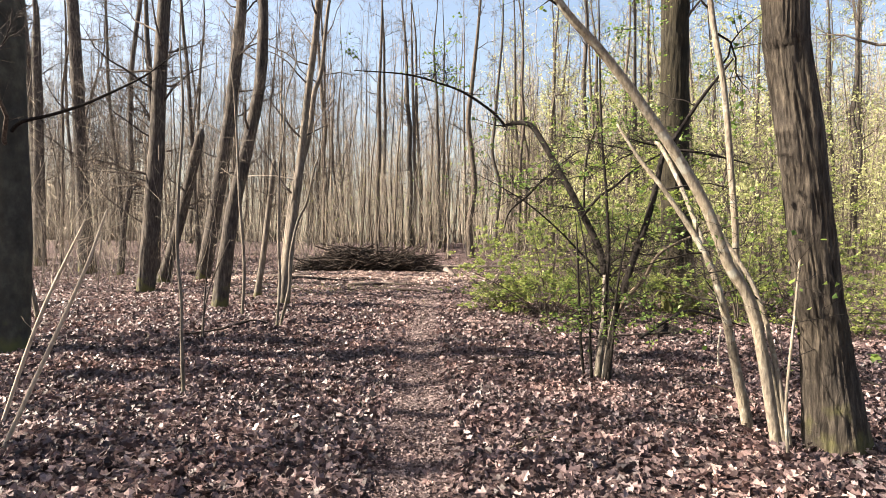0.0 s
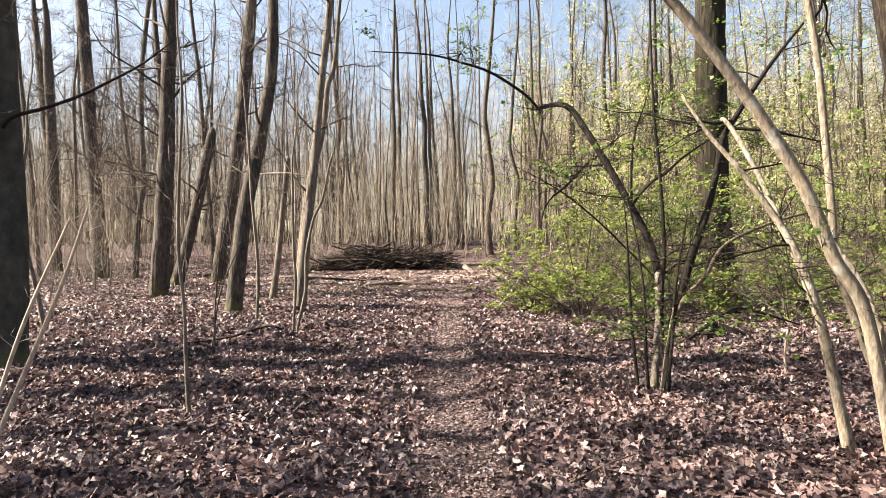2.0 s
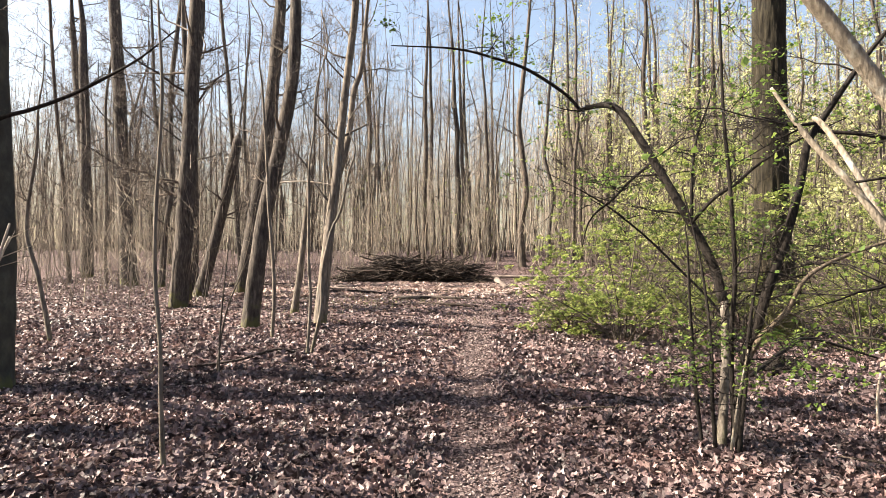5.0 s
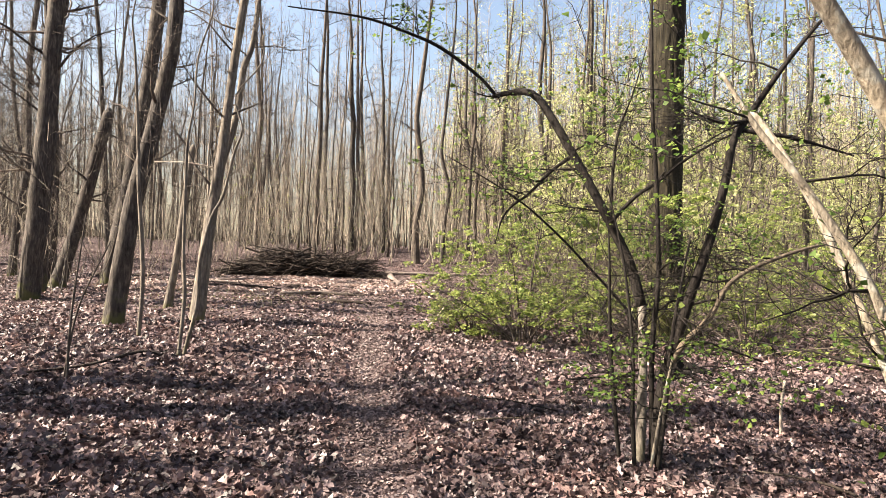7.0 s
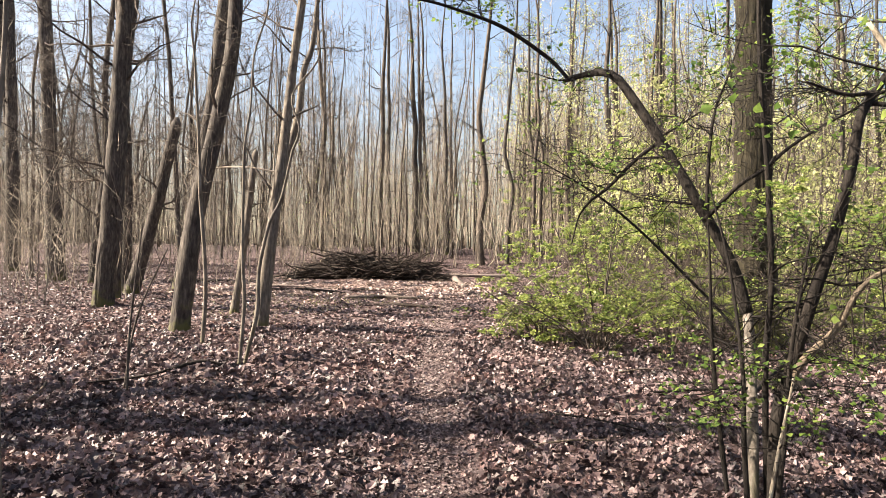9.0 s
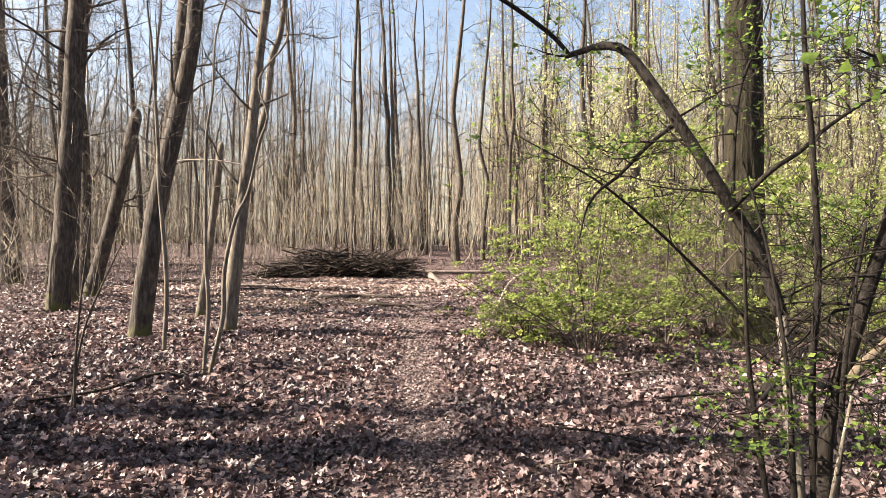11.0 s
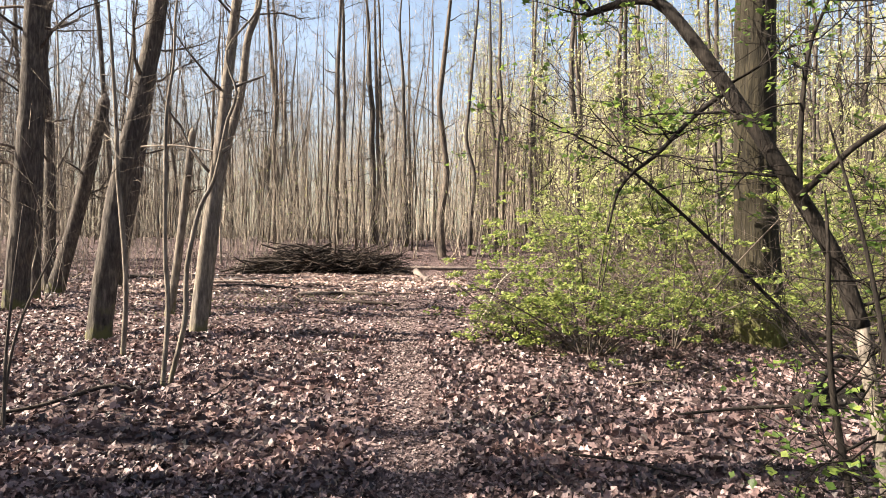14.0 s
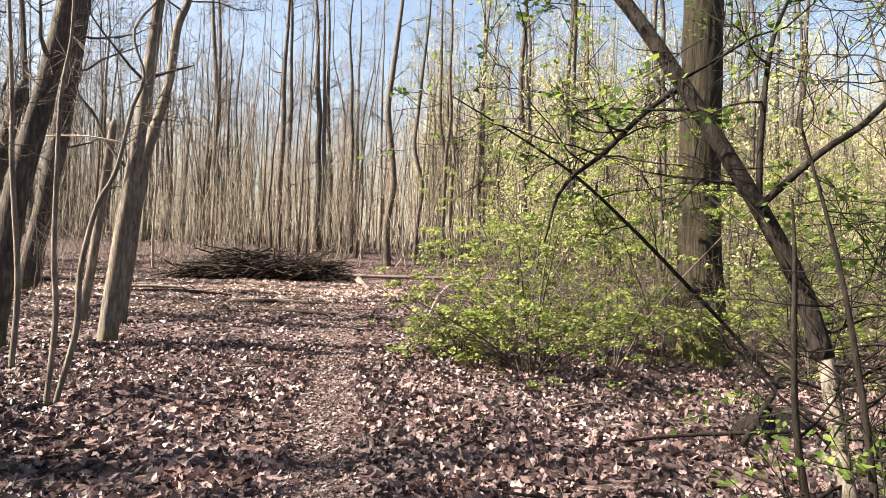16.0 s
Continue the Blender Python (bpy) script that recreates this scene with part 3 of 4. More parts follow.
for x, y, r, n in ((-10.58, 43.8, 0.2, 0), (-6.99, 43.9, 0.2, 0), (-4.74, 45.1, 0.23, 0), (-4.34, 44.3, 0.16, 0), (-3.88, 45.0, 0.15, 0), (-2.57, 43.9, 0.14, 0),
                   (-0.36, 39.4, 0.21, 60), (1.13, 39.9, 0.13, 60), (2.58, 40.4, 0.14, 150), (3.19, 41.2, 0.13, 150), (4.93, 42.5, 0.18, 200), (6.91, 38.4, 0.12, 250),
                   (9.38, 38.7, 0.17, 250), (10.95, 39.8, 0.14, 250), (11.2, 45.0, 0.2, 250), (12.3, 45.3, 0.17, 250), (8.0, 44.4, 0.2, 250), (3.0, 43.5, 0.14, 150), (6.46, 35.9, 0.19, 250),
                   (8.32, 35.9, 0.12, 250), (20.5, 35.9, 0.19, 300), (19.3, 35.9, 0.14, 300)):
    g = float(rise(x, y))
    b = rng.normal() * 0.25
    tree("forest_tree", "straight slim forest tree with sunlit bark" if n < 100 else "straight slim forest tree with a few spring leaves", y,
         [(x, g, r * 1.05), (x + b * 0.3 + rng.normal() * 0.06, g + 2.2, r * 0.92), (x + b * 0.4 + rng.normal() * 0.09, g + 4.4, r * 0.87), (x + b * 0.6 + rng.normal() * 0.12, g + 6.4, r * 0.8), (x - 0.1 + b * 0.8 + rng.normal() * 0.13, g + 8.4, r * 0.74), (x - 0.15 + b, g + 10.5, r * 0.66)], g + 21 + rng.uniform(-2, 2), (GREYPOLE, BEECH, GREYPOLE, BEECH)[int(abs(x) * 7) % 4], sides=12, limbs=14, low=0.2, limb_len=2.0, group="trees round the clearing", foot=0.25, levels=1, twig=4.5, leaves=n * 2)


# ---------------------------------------------------------------- shrubs of many stems
def clump(name, at, label, category, stems, material, twigs=0, leaves=0, leaf_mat=None, sides=10, leaf_size=(0.03, 0.06), leaf_label="", twig_mat=None, twig_size=0.35, twig_per=4.0, group="", flat=0.4, up=0.1, level_leaf=1.2, tiers=False):
    """Stems given as rows of x, y, z, r that rise from one foot, each a part, with side twigs and leaves."""
    ob = thing(name, at, label, category, group)
    tips = []
    for rows, mat in stems:
        line = smooth_line(rows, 0.06)
        h = Heap()
        tube(h, line, sides, lumps(0.1, int(rng.integers(999))))
        part("stem", h, mat or material, ob)
        tips.append((line[len(line) // 3:], 0))
    h, more = Heap(), []
    for line, _ in tips:
        for _ in range(twigs):
            k = int(rng.integers(0, len(line)))
            bough(h, more, line[k, :3], rng.normal(size=3) * [1, 1, flat] + [0, 0, flat * 0.85], rng.uniform(0.4, 1.1), min(0.012, line[k, 3] * 0.5), 1, up, 3)
    ends = twigs_on(h, more or tips, twig_per, twig_size, 0.003)
    part("crown", h, twig_mat or DARK, ob, "fine side twigs")
    if leaves:
        h = Heap()
        if tiers:
            seed = int(rng.integers(99))
            ends = ends[vnoise(ends[:, 0] * 1.1 + ends[:, 1] * 0.8 + 90, ends[:, 2] * 4.2, 4096, seed) + 0.5 * vnoise(ends[:, 0] * 0.5 + 90, ends[:, 1] * 0.5 + ends[:, 2] + 90, 4096, seed) > 0.74]
        pick = ends[rng.integers(0, len(ends), leaves)] + rng.normal(size=(leaves, 3)) * [0.04, 0.04, 0.02]
        blades(h, pick, rng.uniform(*leaf_size, leaves), np.array([[0, 0, level_leaf]]))
        part("foliage", h, leaf_mat, ob, leaf_label)
    return ob


clump("hazel_clump", (2.35, 5.1, 0), "clump of pale hazel stems leaning beside an oak", "shrub", [
    ([(2.35, 5.55, -0.1, 0.041), (2.22, 5.55, 0.58, 0.040), (2.12, 5.58, 1.06, 0.034), (1.99, 5.65, 1.5, 0.028), (1.7, 5.75, 2.01, 0.021), (1.46, 5.85, 2.36, 0.017), (1.28, 5.92, 2.68, 0.010)], None),
    ([(2.33, 4.96, -0.1, 0.042), (2.13, 4.96, 1.03, 0.042), (1.93, 4.96, 1.42, 0.041), (1.76, 4.96, 1.85, 0.041), (1.54, 4.96, 2.24, 0.040), (1.23, 4.94, 2.68, 0.036), (0.93, 4.92, 3.06, 0.034), (0.6, 4.9, 3.44, 0.030), (0.1, 4.9, 4.3, 0.020), (-0.3, 5.0, 5.4, 0.010)], None),
    ([(2.42, 5.05, -0.1, 0.032), (2.37, 5.2, 0.5, 0.034), (2.28, 5.35, 0.95, 0.031), (2.19, 5.45, 1.42, 0.028), (2.17, 5.45, 1.71, 0.026), (2.12, 5.45, 2.28, 0.026), (2.06, 5.45, 2.9, 0.025), (1.95, 5.45, 3.55, 0.024), (1.8, 5.5, 5.0, 0.013)], None),
    ([(2.38, 5.5, -0.1, 0.021), (2.22, 5.8, 1.0, 0.021), (2.03, 6.2, 1.95, 0.021), (1.88, 6.55, 2.53, 0.020), (1.82, 6.62, 2.62, 0.017)], None),
    ([(2.4, 4.9, -0.1, 0.020), (2.3, 4.95, 0.6, 0.020), (2.2, 5.1, 1.2, 0.017), (2.0, 5.3, 1.65, 0.017)], None),
    ([(2.22, 4.58, -0.05, 0.012), (2.19, 4.58, 0.44, 0.011), (2.25, 4.6, 1.08, 0.009), (2.29, 4.62, 1.48, 0.007)], None),
], HAZEL, twigs=5, leaves=420, leaf_mat=NEAR_GREEN, sides=16, leaf_label="few fresh green leaves", leaf_size=(0.03, 0.06))

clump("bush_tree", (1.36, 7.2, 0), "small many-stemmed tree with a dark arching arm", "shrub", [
    # main stem in two barks: sunlit foot painted pale, shaded arm painted near-black
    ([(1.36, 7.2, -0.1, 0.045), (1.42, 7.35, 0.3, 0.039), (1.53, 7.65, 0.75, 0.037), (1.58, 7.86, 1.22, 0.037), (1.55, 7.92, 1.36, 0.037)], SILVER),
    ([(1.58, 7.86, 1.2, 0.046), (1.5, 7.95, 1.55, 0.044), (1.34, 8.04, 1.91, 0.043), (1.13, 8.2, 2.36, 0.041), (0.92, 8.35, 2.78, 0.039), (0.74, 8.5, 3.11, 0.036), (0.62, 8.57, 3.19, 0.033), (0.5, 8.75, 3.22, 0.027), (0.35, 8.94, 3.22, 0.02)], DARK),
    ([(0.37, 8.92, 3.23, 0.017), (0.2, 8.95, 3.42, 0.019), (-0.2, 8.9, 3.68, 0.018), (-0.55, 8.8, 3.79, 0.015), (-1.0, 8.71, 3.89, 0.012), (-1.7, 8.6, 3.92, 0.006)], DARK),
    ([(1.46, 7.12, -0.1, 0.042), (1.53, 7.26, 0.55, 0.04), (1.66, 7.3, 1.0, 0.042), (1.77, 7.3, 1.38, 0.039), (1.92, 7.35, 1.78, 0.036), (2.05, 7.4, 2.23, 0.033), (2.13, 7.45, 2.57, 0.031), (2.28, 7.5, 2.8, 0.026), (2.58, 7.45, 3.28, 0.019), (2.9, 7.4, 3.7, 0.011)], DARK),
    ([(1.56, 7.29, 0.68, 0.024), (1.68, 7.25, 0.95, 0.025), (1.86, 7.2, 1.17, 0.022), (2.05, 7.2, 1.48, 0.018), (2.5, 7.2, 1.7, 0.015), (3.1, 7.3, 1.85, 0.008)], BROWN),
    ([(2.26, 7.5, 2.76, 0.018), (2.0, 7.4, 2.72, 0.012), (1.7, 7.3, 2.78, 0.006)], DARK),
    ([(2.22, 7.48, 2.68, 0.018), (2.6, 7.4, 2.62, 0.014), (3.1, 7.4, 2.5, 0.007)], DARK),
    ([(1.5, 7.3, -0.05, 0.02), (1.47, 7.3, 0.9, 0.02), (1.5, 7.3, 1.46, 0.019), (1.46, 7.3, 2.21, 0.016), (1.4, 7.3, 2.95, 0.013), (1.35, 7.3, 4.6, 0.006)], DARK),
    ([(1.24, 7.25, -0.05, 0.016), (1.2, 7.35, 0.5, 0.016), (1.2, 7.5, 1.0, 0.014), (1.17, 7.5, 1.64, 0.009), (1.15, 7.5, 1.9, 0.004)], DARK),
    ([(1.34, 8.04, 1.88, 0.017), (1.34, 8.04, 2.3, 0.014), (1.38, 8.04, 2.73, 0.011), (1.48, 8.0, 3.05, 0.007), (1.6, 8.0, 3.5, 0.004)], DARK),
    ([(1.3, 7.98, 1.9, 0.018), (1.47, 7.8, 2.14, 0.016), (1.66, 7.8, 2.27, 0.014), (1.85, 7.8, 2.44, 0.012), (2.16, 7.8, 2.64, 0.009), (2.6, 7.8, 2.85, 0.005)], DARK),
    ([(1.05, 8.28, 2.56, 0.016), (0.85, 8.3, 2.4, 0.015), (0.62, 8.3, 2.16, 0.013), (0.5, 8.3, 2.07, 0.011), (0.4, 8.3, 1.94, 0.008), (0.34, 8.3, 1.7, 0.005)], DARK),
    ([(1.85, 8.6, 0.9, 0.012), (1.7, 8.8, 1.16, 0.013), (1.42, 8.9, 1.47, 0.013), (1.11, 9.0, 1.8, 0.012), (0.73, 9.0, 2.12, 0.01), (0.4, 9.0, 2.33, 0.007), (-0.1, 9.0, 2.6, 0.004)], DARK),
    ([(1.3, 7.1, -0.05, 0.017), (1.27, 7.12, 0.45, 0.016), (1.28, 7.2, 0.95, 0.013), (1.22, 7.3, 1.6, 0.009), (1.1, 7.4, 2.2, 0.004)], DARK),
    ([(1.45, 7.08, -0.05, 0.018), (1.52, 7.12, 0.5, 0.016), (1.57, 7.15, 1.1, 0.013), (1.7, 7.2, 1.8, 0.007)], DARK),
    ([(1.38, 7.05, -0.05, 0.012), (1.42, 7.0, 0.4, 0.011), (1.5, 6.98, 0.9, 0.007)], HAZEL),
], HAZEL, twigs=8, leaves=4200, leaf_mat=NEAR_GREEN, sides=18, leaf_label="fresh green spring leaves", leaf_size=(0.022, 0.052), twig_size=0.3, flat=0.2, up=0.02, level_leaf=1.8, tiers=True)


def shrub(x, y, height, spread, stems, leaves, label):
    g = float(rise(x, y))
    rows = []
    for k in range(stems):
        a = rng.uniform(0, 2 * np.pi)
        o = spread * rng.uniform(0.15, 1.25)
        h = height * (rng.uniform(0.4, 1.2) if k % 4 else rng.uniform(1.6, 2.6)) * (1.15 - 0.4 * o / spread)
        sx, sy = x + np.cos(a) * 0.12, y + np.sin(a) * 0.12
        rows.append(([(sx, sy, g - 0.05, 0.014), (x + np.cos(a) * o * 0.3, y + np.sin(a) * o * 0.3, g + h * 0.35, 0.012), (x + np.cos(a) * o * 0.7, y + np.sin(a) * o * 0.7, g + h * 0.75, 0.008), (x + np.cos(a) * o, y + np.sin(a) * o, g + h, 0.004)], None))
    clump("shrub", (x, y, g), label, "shrub", rows, TWIG, twigs=7, leaves=leaves, leaf_mat=GREEN, sides=6, leaf_size=(0.028, 0.072), leaf_label="bright yellow-green spring leaves", twig_mat=TWIG, twig_size=0.36, twig_per=2.0, group="shrubs beside the path", flat=0.12, up=0.0, level_leaf=1.8, tiers=True)


LUSH = "spreading shrub in fresh yellow-green spring leaf"
for x, y, h, s, n, lv in ((0.5, 14.9, 0.8, 1.4, 12, 2000), (1.3, 13.6, 1.3, 1.9, 14, 3400), (2.6, 14.1, 1.5, 2.1, 14, 3400), (3.9, 15.2, 1.6, 2.2, 13, 3200), (1.9, 16.9, 2.2, 2.2, 12, 3000),
                          (5.0, 12.9, 1.1, 1.8, 12, 2200), (6.5, 15.5, 1.6, 2.1, 12, 2600), (3.3, 18.9, 3.0, 2.3, 12, 3000), (7.8, 18.5, 2.2, 2.3, 12, 2600), (5.7, 21.0, 3.4, 2.4, 12, 2600),
                          (10.0, 17.0, 1.8, 2.2, 11, 2200), (11.8, 22.0, 2.8, 2.4, 11, 2200), (8.8, 25.0, 3.8, 2.4, 11, 2400), (3.6, 25.5, 3.0, 2.0, 10, 1600), (15.0, 20.0, 2.2, 2.4, 11, 2000), (6.6, 11.6, 0.8, 1.4, 9, 700)):
    shrub(x + 0.25, y, h, s, n, int(lv * 2.1), LUSH)


# ---------------------------------------------------------------- thin stems in the litter
def wand(name, label, rows, material, side=0):
    ob = thing(name, (rows[0][0], rows[0][1], 0), label, "sapling")
    h = Heap()
    line = smooth_line(rows, 0.06)
    tube(h, line, 7, lumps(0.2, 3))
    part("stem", h, material, ob)
    if side:
        h, tips = Heap(), [(line[len(line) // 3:], 0)]
        twigs_on(h, tips, side, 0.22, 0.003)
        part("crown", h, material, ob, "fine side twigs")


wand("sapling", "pale bent dry sapling leaning over leaf litter", [(-3.59, 4.6, -0.05, 0.018), (-3.24, 4.6, 0.69, 0.016), (-2.94, 4.6, 1.34, 0.012), (-2.77, 4.6, 1.8, 0.005)], PALE, 5)
wand("sapling", "pale thin dry sapling leaning over leaf litter", [(-4.1, 5.25, -0.05, 0.017), (-3.75, 5.25, 0.91, 0.015), (-3.35, 5.25, 1.75, 0.006)], PALE, 5)
wand("sapling", "slim wavy grey sapling rising from leaf litter", [(-2.97, 6.28, -0.05, 0.024), (-2.99, 6.28, 0.5, 0.018), (-3.0, 6.28, 0.97, 0.016), (-3.054, 6.3, 1.5, 0.015), (-3.04, 6.3, 2.1, 0.014), (-3.01, 6.32, 2.9, 0.012), (-3.06, 6.35, 3.7, 0.008), (-3.0, 6.35, 4.6, 0.004)], SILVER, 4)
wand("sapling", "thin grey twig standing in leaf litter", [(-4.43, 10.04, -0.05, 0.016), (-4.4, 10.04, 0.7, 0.013), (-4.3, 10.1, 1.9, 0.006)], TWIG, 4)
wand("sapling", "thin forked twig standing in leaf litter", [(-4.5, 10.1, -0.05, 0.014), (-4.35, 10.1, 0.8, 0.012), (-4.05, 10.2, 1.6, 0.006)], TWIG, 4)
wand("stick", "short pale stick standing upright in leaf litter", [(3.12, 8.3, -0.03, 0.016), (3.11, 8.3, 0.25, 0.014), (3.14, 8.3, 0.5, 0.011)], PALE)
tree("forest_tree", "stout pale-barked trunk lit by the sun", 14.76, [(9.75, 0, 0.3), (9.62, 3.34, 0.26), (9.47, 7.2, 0.24)], 17, SILVER, sides=28, foot=0.35, limbs=9, low=0.35, leaves=400)
tree("forest_tree", GREY, 33.8, [(-24.14, 0.1, 0.31), (-24.26, 8.1, 0.258), (-24.4, 12, 0.224)], 18, BEECH, limbs=11, low=0.25)
tree("forest_tree", GREY, 20.7, [(-10.9, 0, 0.129), (-10.8, 3.5, 0.112), (-10.62, 7.0, 0.095)], 13, BEECH, limbs=9, low=0.25)


# ---------------------------------------------------------------- forest trees that repeat
def pattern(radius, height, leaves, mat):
    ob = tree("forest_tree", "slim bare forest tree among many" if not leaves else "slim forest tree with scattered spring leaves", -30.0,
              [(0, 0, radius * 1.15)] + [(rng.normal() * 0.045 * (1 + 5 * f), height * f, radius * (1 - 0.62 * f)) for f in (0.1, 0.19, 0.29, 0.38, 0.48, 0.58)], height, mat, sides=9,
              limbs=20, low=0.14, limb_len=2.0, levels=1, twig=4.2, leaves=leaves, foot=0.2, step=0.3, group="slim trees of the wood")
    return ob


PATTERNS = [pattern(0.12, 20, 0, BEECH), pattern(0.085, 18, 0, GREYPOLE), pattern(0.06, 15, 0, POLE), pattern(0.1, 19, 900, BEECH), pattern(0.07, 16, 900, BEECH), pattern(0.045, 11, 800, GREYPOLE)]
TAKEN = [(o.location.x, o.location.y) for o in scene.objects if o.parent is None and o.type == "EMPTY"]
draw = random.Random(5)


def sow(count, box, kinds, apart=0.9, ok=lambda x, y: True, size=1.0):
    """Trees set down at random in a stretch of the wood, apart from one another."""
    done = tries = 0
    while done < count and tries < count * 60:
        tries += 1
        x, y = draw.uniform(box[0], box[1]), draw.uniform(box[2], box[3])
        if not ok(x, y) or any((x - a) ** 2 + (y - b) ** 2 < apart**2 for a, b in TAKEN):
            continue
        TAKEN.append((x, y))
        s = draw.uniform(0.8, 1.25) * size
        m = pose(x, y, float(rise(x, y)), draw.gauss(0, 2.8), draw.gauss(0, 2.8), draw.uniform(0, 360)) @ Matrix.Diagonal((s, s, s, 1))
        copy_thing(PATTERNS[draw.choice(kinds)], m)
        done += 1


sow(19, (-42, -11, 27, 44), (0, 1, 1, 2), ok=lambda x, y: x > -1.1 * y - 2)
sow(40, (6, 34, 19, 38), (3, 4, 5, 4), ok=lambda x, y: x > 0.16 * y + 2)
sow(46, (-36, 1, 45, 62), (0, 1, 1, 2), 0.8)
sow(54, (2, 42, 41, 60), (3, 4, 5, 1), 0.8)
# unseen oaks, added and placed so that their shade bands cross the walk
for x, y, r in ((-17.5, 6.05, 0.3), (-12.2, 7.9, 0.23), (-16.5, 8.9, 0.28)):
    tree("oak_tree", "broad bare oak out of view, added to shade the walk", y, [(x, 0, r * 1.2), (x + 0.1, 3.0, r), (x + 0.25, 7.0, r * 0.8), (x + 0.2, 11.0, r * 0.6)], 17, OAK, sides=14, limbs=15, low=0.3, limb_len=4.0, twig=5.0, step=0.3, limb_r=0.075)
    TAKEN.append((x, y))
# trees never in view, left, right and behind, added for the shade they cast
sow(9, (-34, -10, -1, 7.5), (0, 1, 0), 1.1, ok=lambda x, y: x < -0.86 * y - 4.5, size=1.3)
sow(10, (-38, -9, -14, 6), (0, 1, 0, 2), 1.6, ok=lambda x, y: x < -0.86 * y - 5)
sow(24, (8, 34, -14, 16), (3, 4, 1), 1.6, ok=lambda x, y: x > 0.86 * y + 5)
sow(16, (-10, 10, -22, -5), (0, 1, 3), 1.8)
for k, p in enumerate(PATTERNS):
    p.location = (-20 + k * 7.5, -26 - 2 * (k % 2), 0)


# ---------------------------------------------------------------- the far wood: poles and thickets past counting
def wood(name, label, count, xr, yr, height, radius, twigs, twig_len, twig_r, mat, leaves=0, ok=None, low=0.15, size=(0.06, 0.13), leaf=GREEN):
    h, hl = Heap(), Heap()
    x, y = rng.uniform(*xr, count), rng.uniform(*yr, count)
    if ok is not None:
        keep = ok(x, y)
        x, y = x[keep], y[keep]
    n = len(x)
    z = rise(x, y)
    top = rng.uniform(*height, n)
    r = rng.uniform(*radius, n)
    lean = rng.normal(size=(n, 2)) * np.where(rng.random((n, 1)) < 0.2, 0.13, 0.05)
    bow = rng.normal(size=(n, 2)) * 0.3
    for k in range(n):
        f = np.array([0, 0.1, 0.2, 0.31, 0.43, 0.57, 0.76, 1.0])
        line = np.stack([x[k] + lean[k, 0] * top[k] * f + bow[k, 0] * np.sin(f * 6), y[k] + lean[k, 1] * top[k] * f + bow[k, 1] * np.sin(f * 5), z[k] - 0.1 + top[k] * f, r[k] * (1.0 - 0.85 * f)], -1)
        line[1:, 0] += rng.normal(size=7) * 0.03
        tube(h, line, 3 if y[k] > 78 else 4)
    m = n * twigs
    k = rng.integers(0, n, m)
    f = low + (1 - low) * rng.random(m) ** 0.8
    base = np.stack([x[k] + lean[k, 0] * top[k] * f, y[k] + lean[k, 1] * top[k] * f, z[k] + top[k] * f], -1)
    a = rng.uniform(0, 2 * np.pi, m)
    way = np.stack([np.cos(a), np.sin(a), rng.uniform(0.1, 1.3, m)], -1)
    ln = rng.uniform(*twig_len, m) * (1.2 - 0.5 * f)
    spikes(h, base, way, ln, np.full(m, twig_r), True)
    ob = tagged(new(name, h.mesh(name, mat)), label, "woodland", kind="stuff")
    if leaves:
        p = rng.integers(0, m, leaves)
        at = base[p] + way[p] / np.linalg.norm(way[p], axis=1)[:, None] * ln[p, None] * rng.uniform(0.2, 1.05, (leaves, 1)) + rng.normal(size=(leaves, 3)) * 0.08
        blades(hl, at, rng.uniform(*size, leaves), np.array([[0, 0, 1.0]]))
        tagged(new("leaf_haze", hl.mesh("leaf_haze", leaf, False)), "scattered yellow-green spring leaves in the wood", "foliage", kind="stuff")
    return ob


wood("pole_wood", "dense stand of slim pale poles behind the clearing", 420, (-55, 55), (41, 76), (10, 19), (0.022, 0.05), 40, (0.4, 2.4), 0.009, POLE)
wood("pole_wood", "dense stand of slim grey poles behind the clearing", 560, (-55, 55), (41, 76), (12, 20), (0.03, 0.07), 44, (0.4, 2.6), 0.009, GREYPOLE)
wood("far_wood", "twiggy grey woodland away from the path", 300, (-95, -12), (46, 84), (14, 22), (0.04, 0.11), 70, (0.8, 3.6), 0.011, GREYPOLE)
wood("far_wood", "distant bare woodland, a haze of trunks and twigs", 1300, (-130, 130), (80, 150), (14, 24), (0.05, 0.12), 60, (1.5, 4.5), 0.022, POLE)
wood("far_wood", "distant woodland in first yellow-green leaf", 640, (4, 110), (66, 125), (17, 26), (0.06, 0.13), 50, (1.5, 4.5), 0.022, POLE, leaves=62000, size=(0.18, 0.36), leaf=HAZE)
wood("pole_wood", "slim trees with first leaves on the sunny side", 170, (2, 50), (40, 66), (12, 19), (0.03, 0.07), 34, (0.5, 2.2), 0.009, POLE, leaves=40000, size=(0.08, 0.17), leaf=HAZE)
wood("thicket", "undergrowth of thin bare stems and twigs", 800, (-34, -7.5), (17, 44), (2, 6.5), (0.006, 0.02), 14, (0.3, 1.2), 0.005, POLE, ok=lambda x, y: x < -7.5 - 0.1 * (34 - y))
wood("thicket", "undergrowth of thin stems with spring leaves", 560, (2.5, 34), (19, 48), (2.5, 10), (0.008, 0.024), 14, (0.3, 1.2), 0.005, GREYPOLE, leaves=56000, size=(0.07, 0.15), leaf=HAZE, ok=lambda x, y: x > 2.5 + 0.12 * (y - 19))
wood("thicket", "thin bare stems behind the brush pile", 260, (-12, 4), (37.5, 48), (3, 8), (0.01, 0.035), 10, (0.3, 1.2), 0.006, POLE, leaves=600)


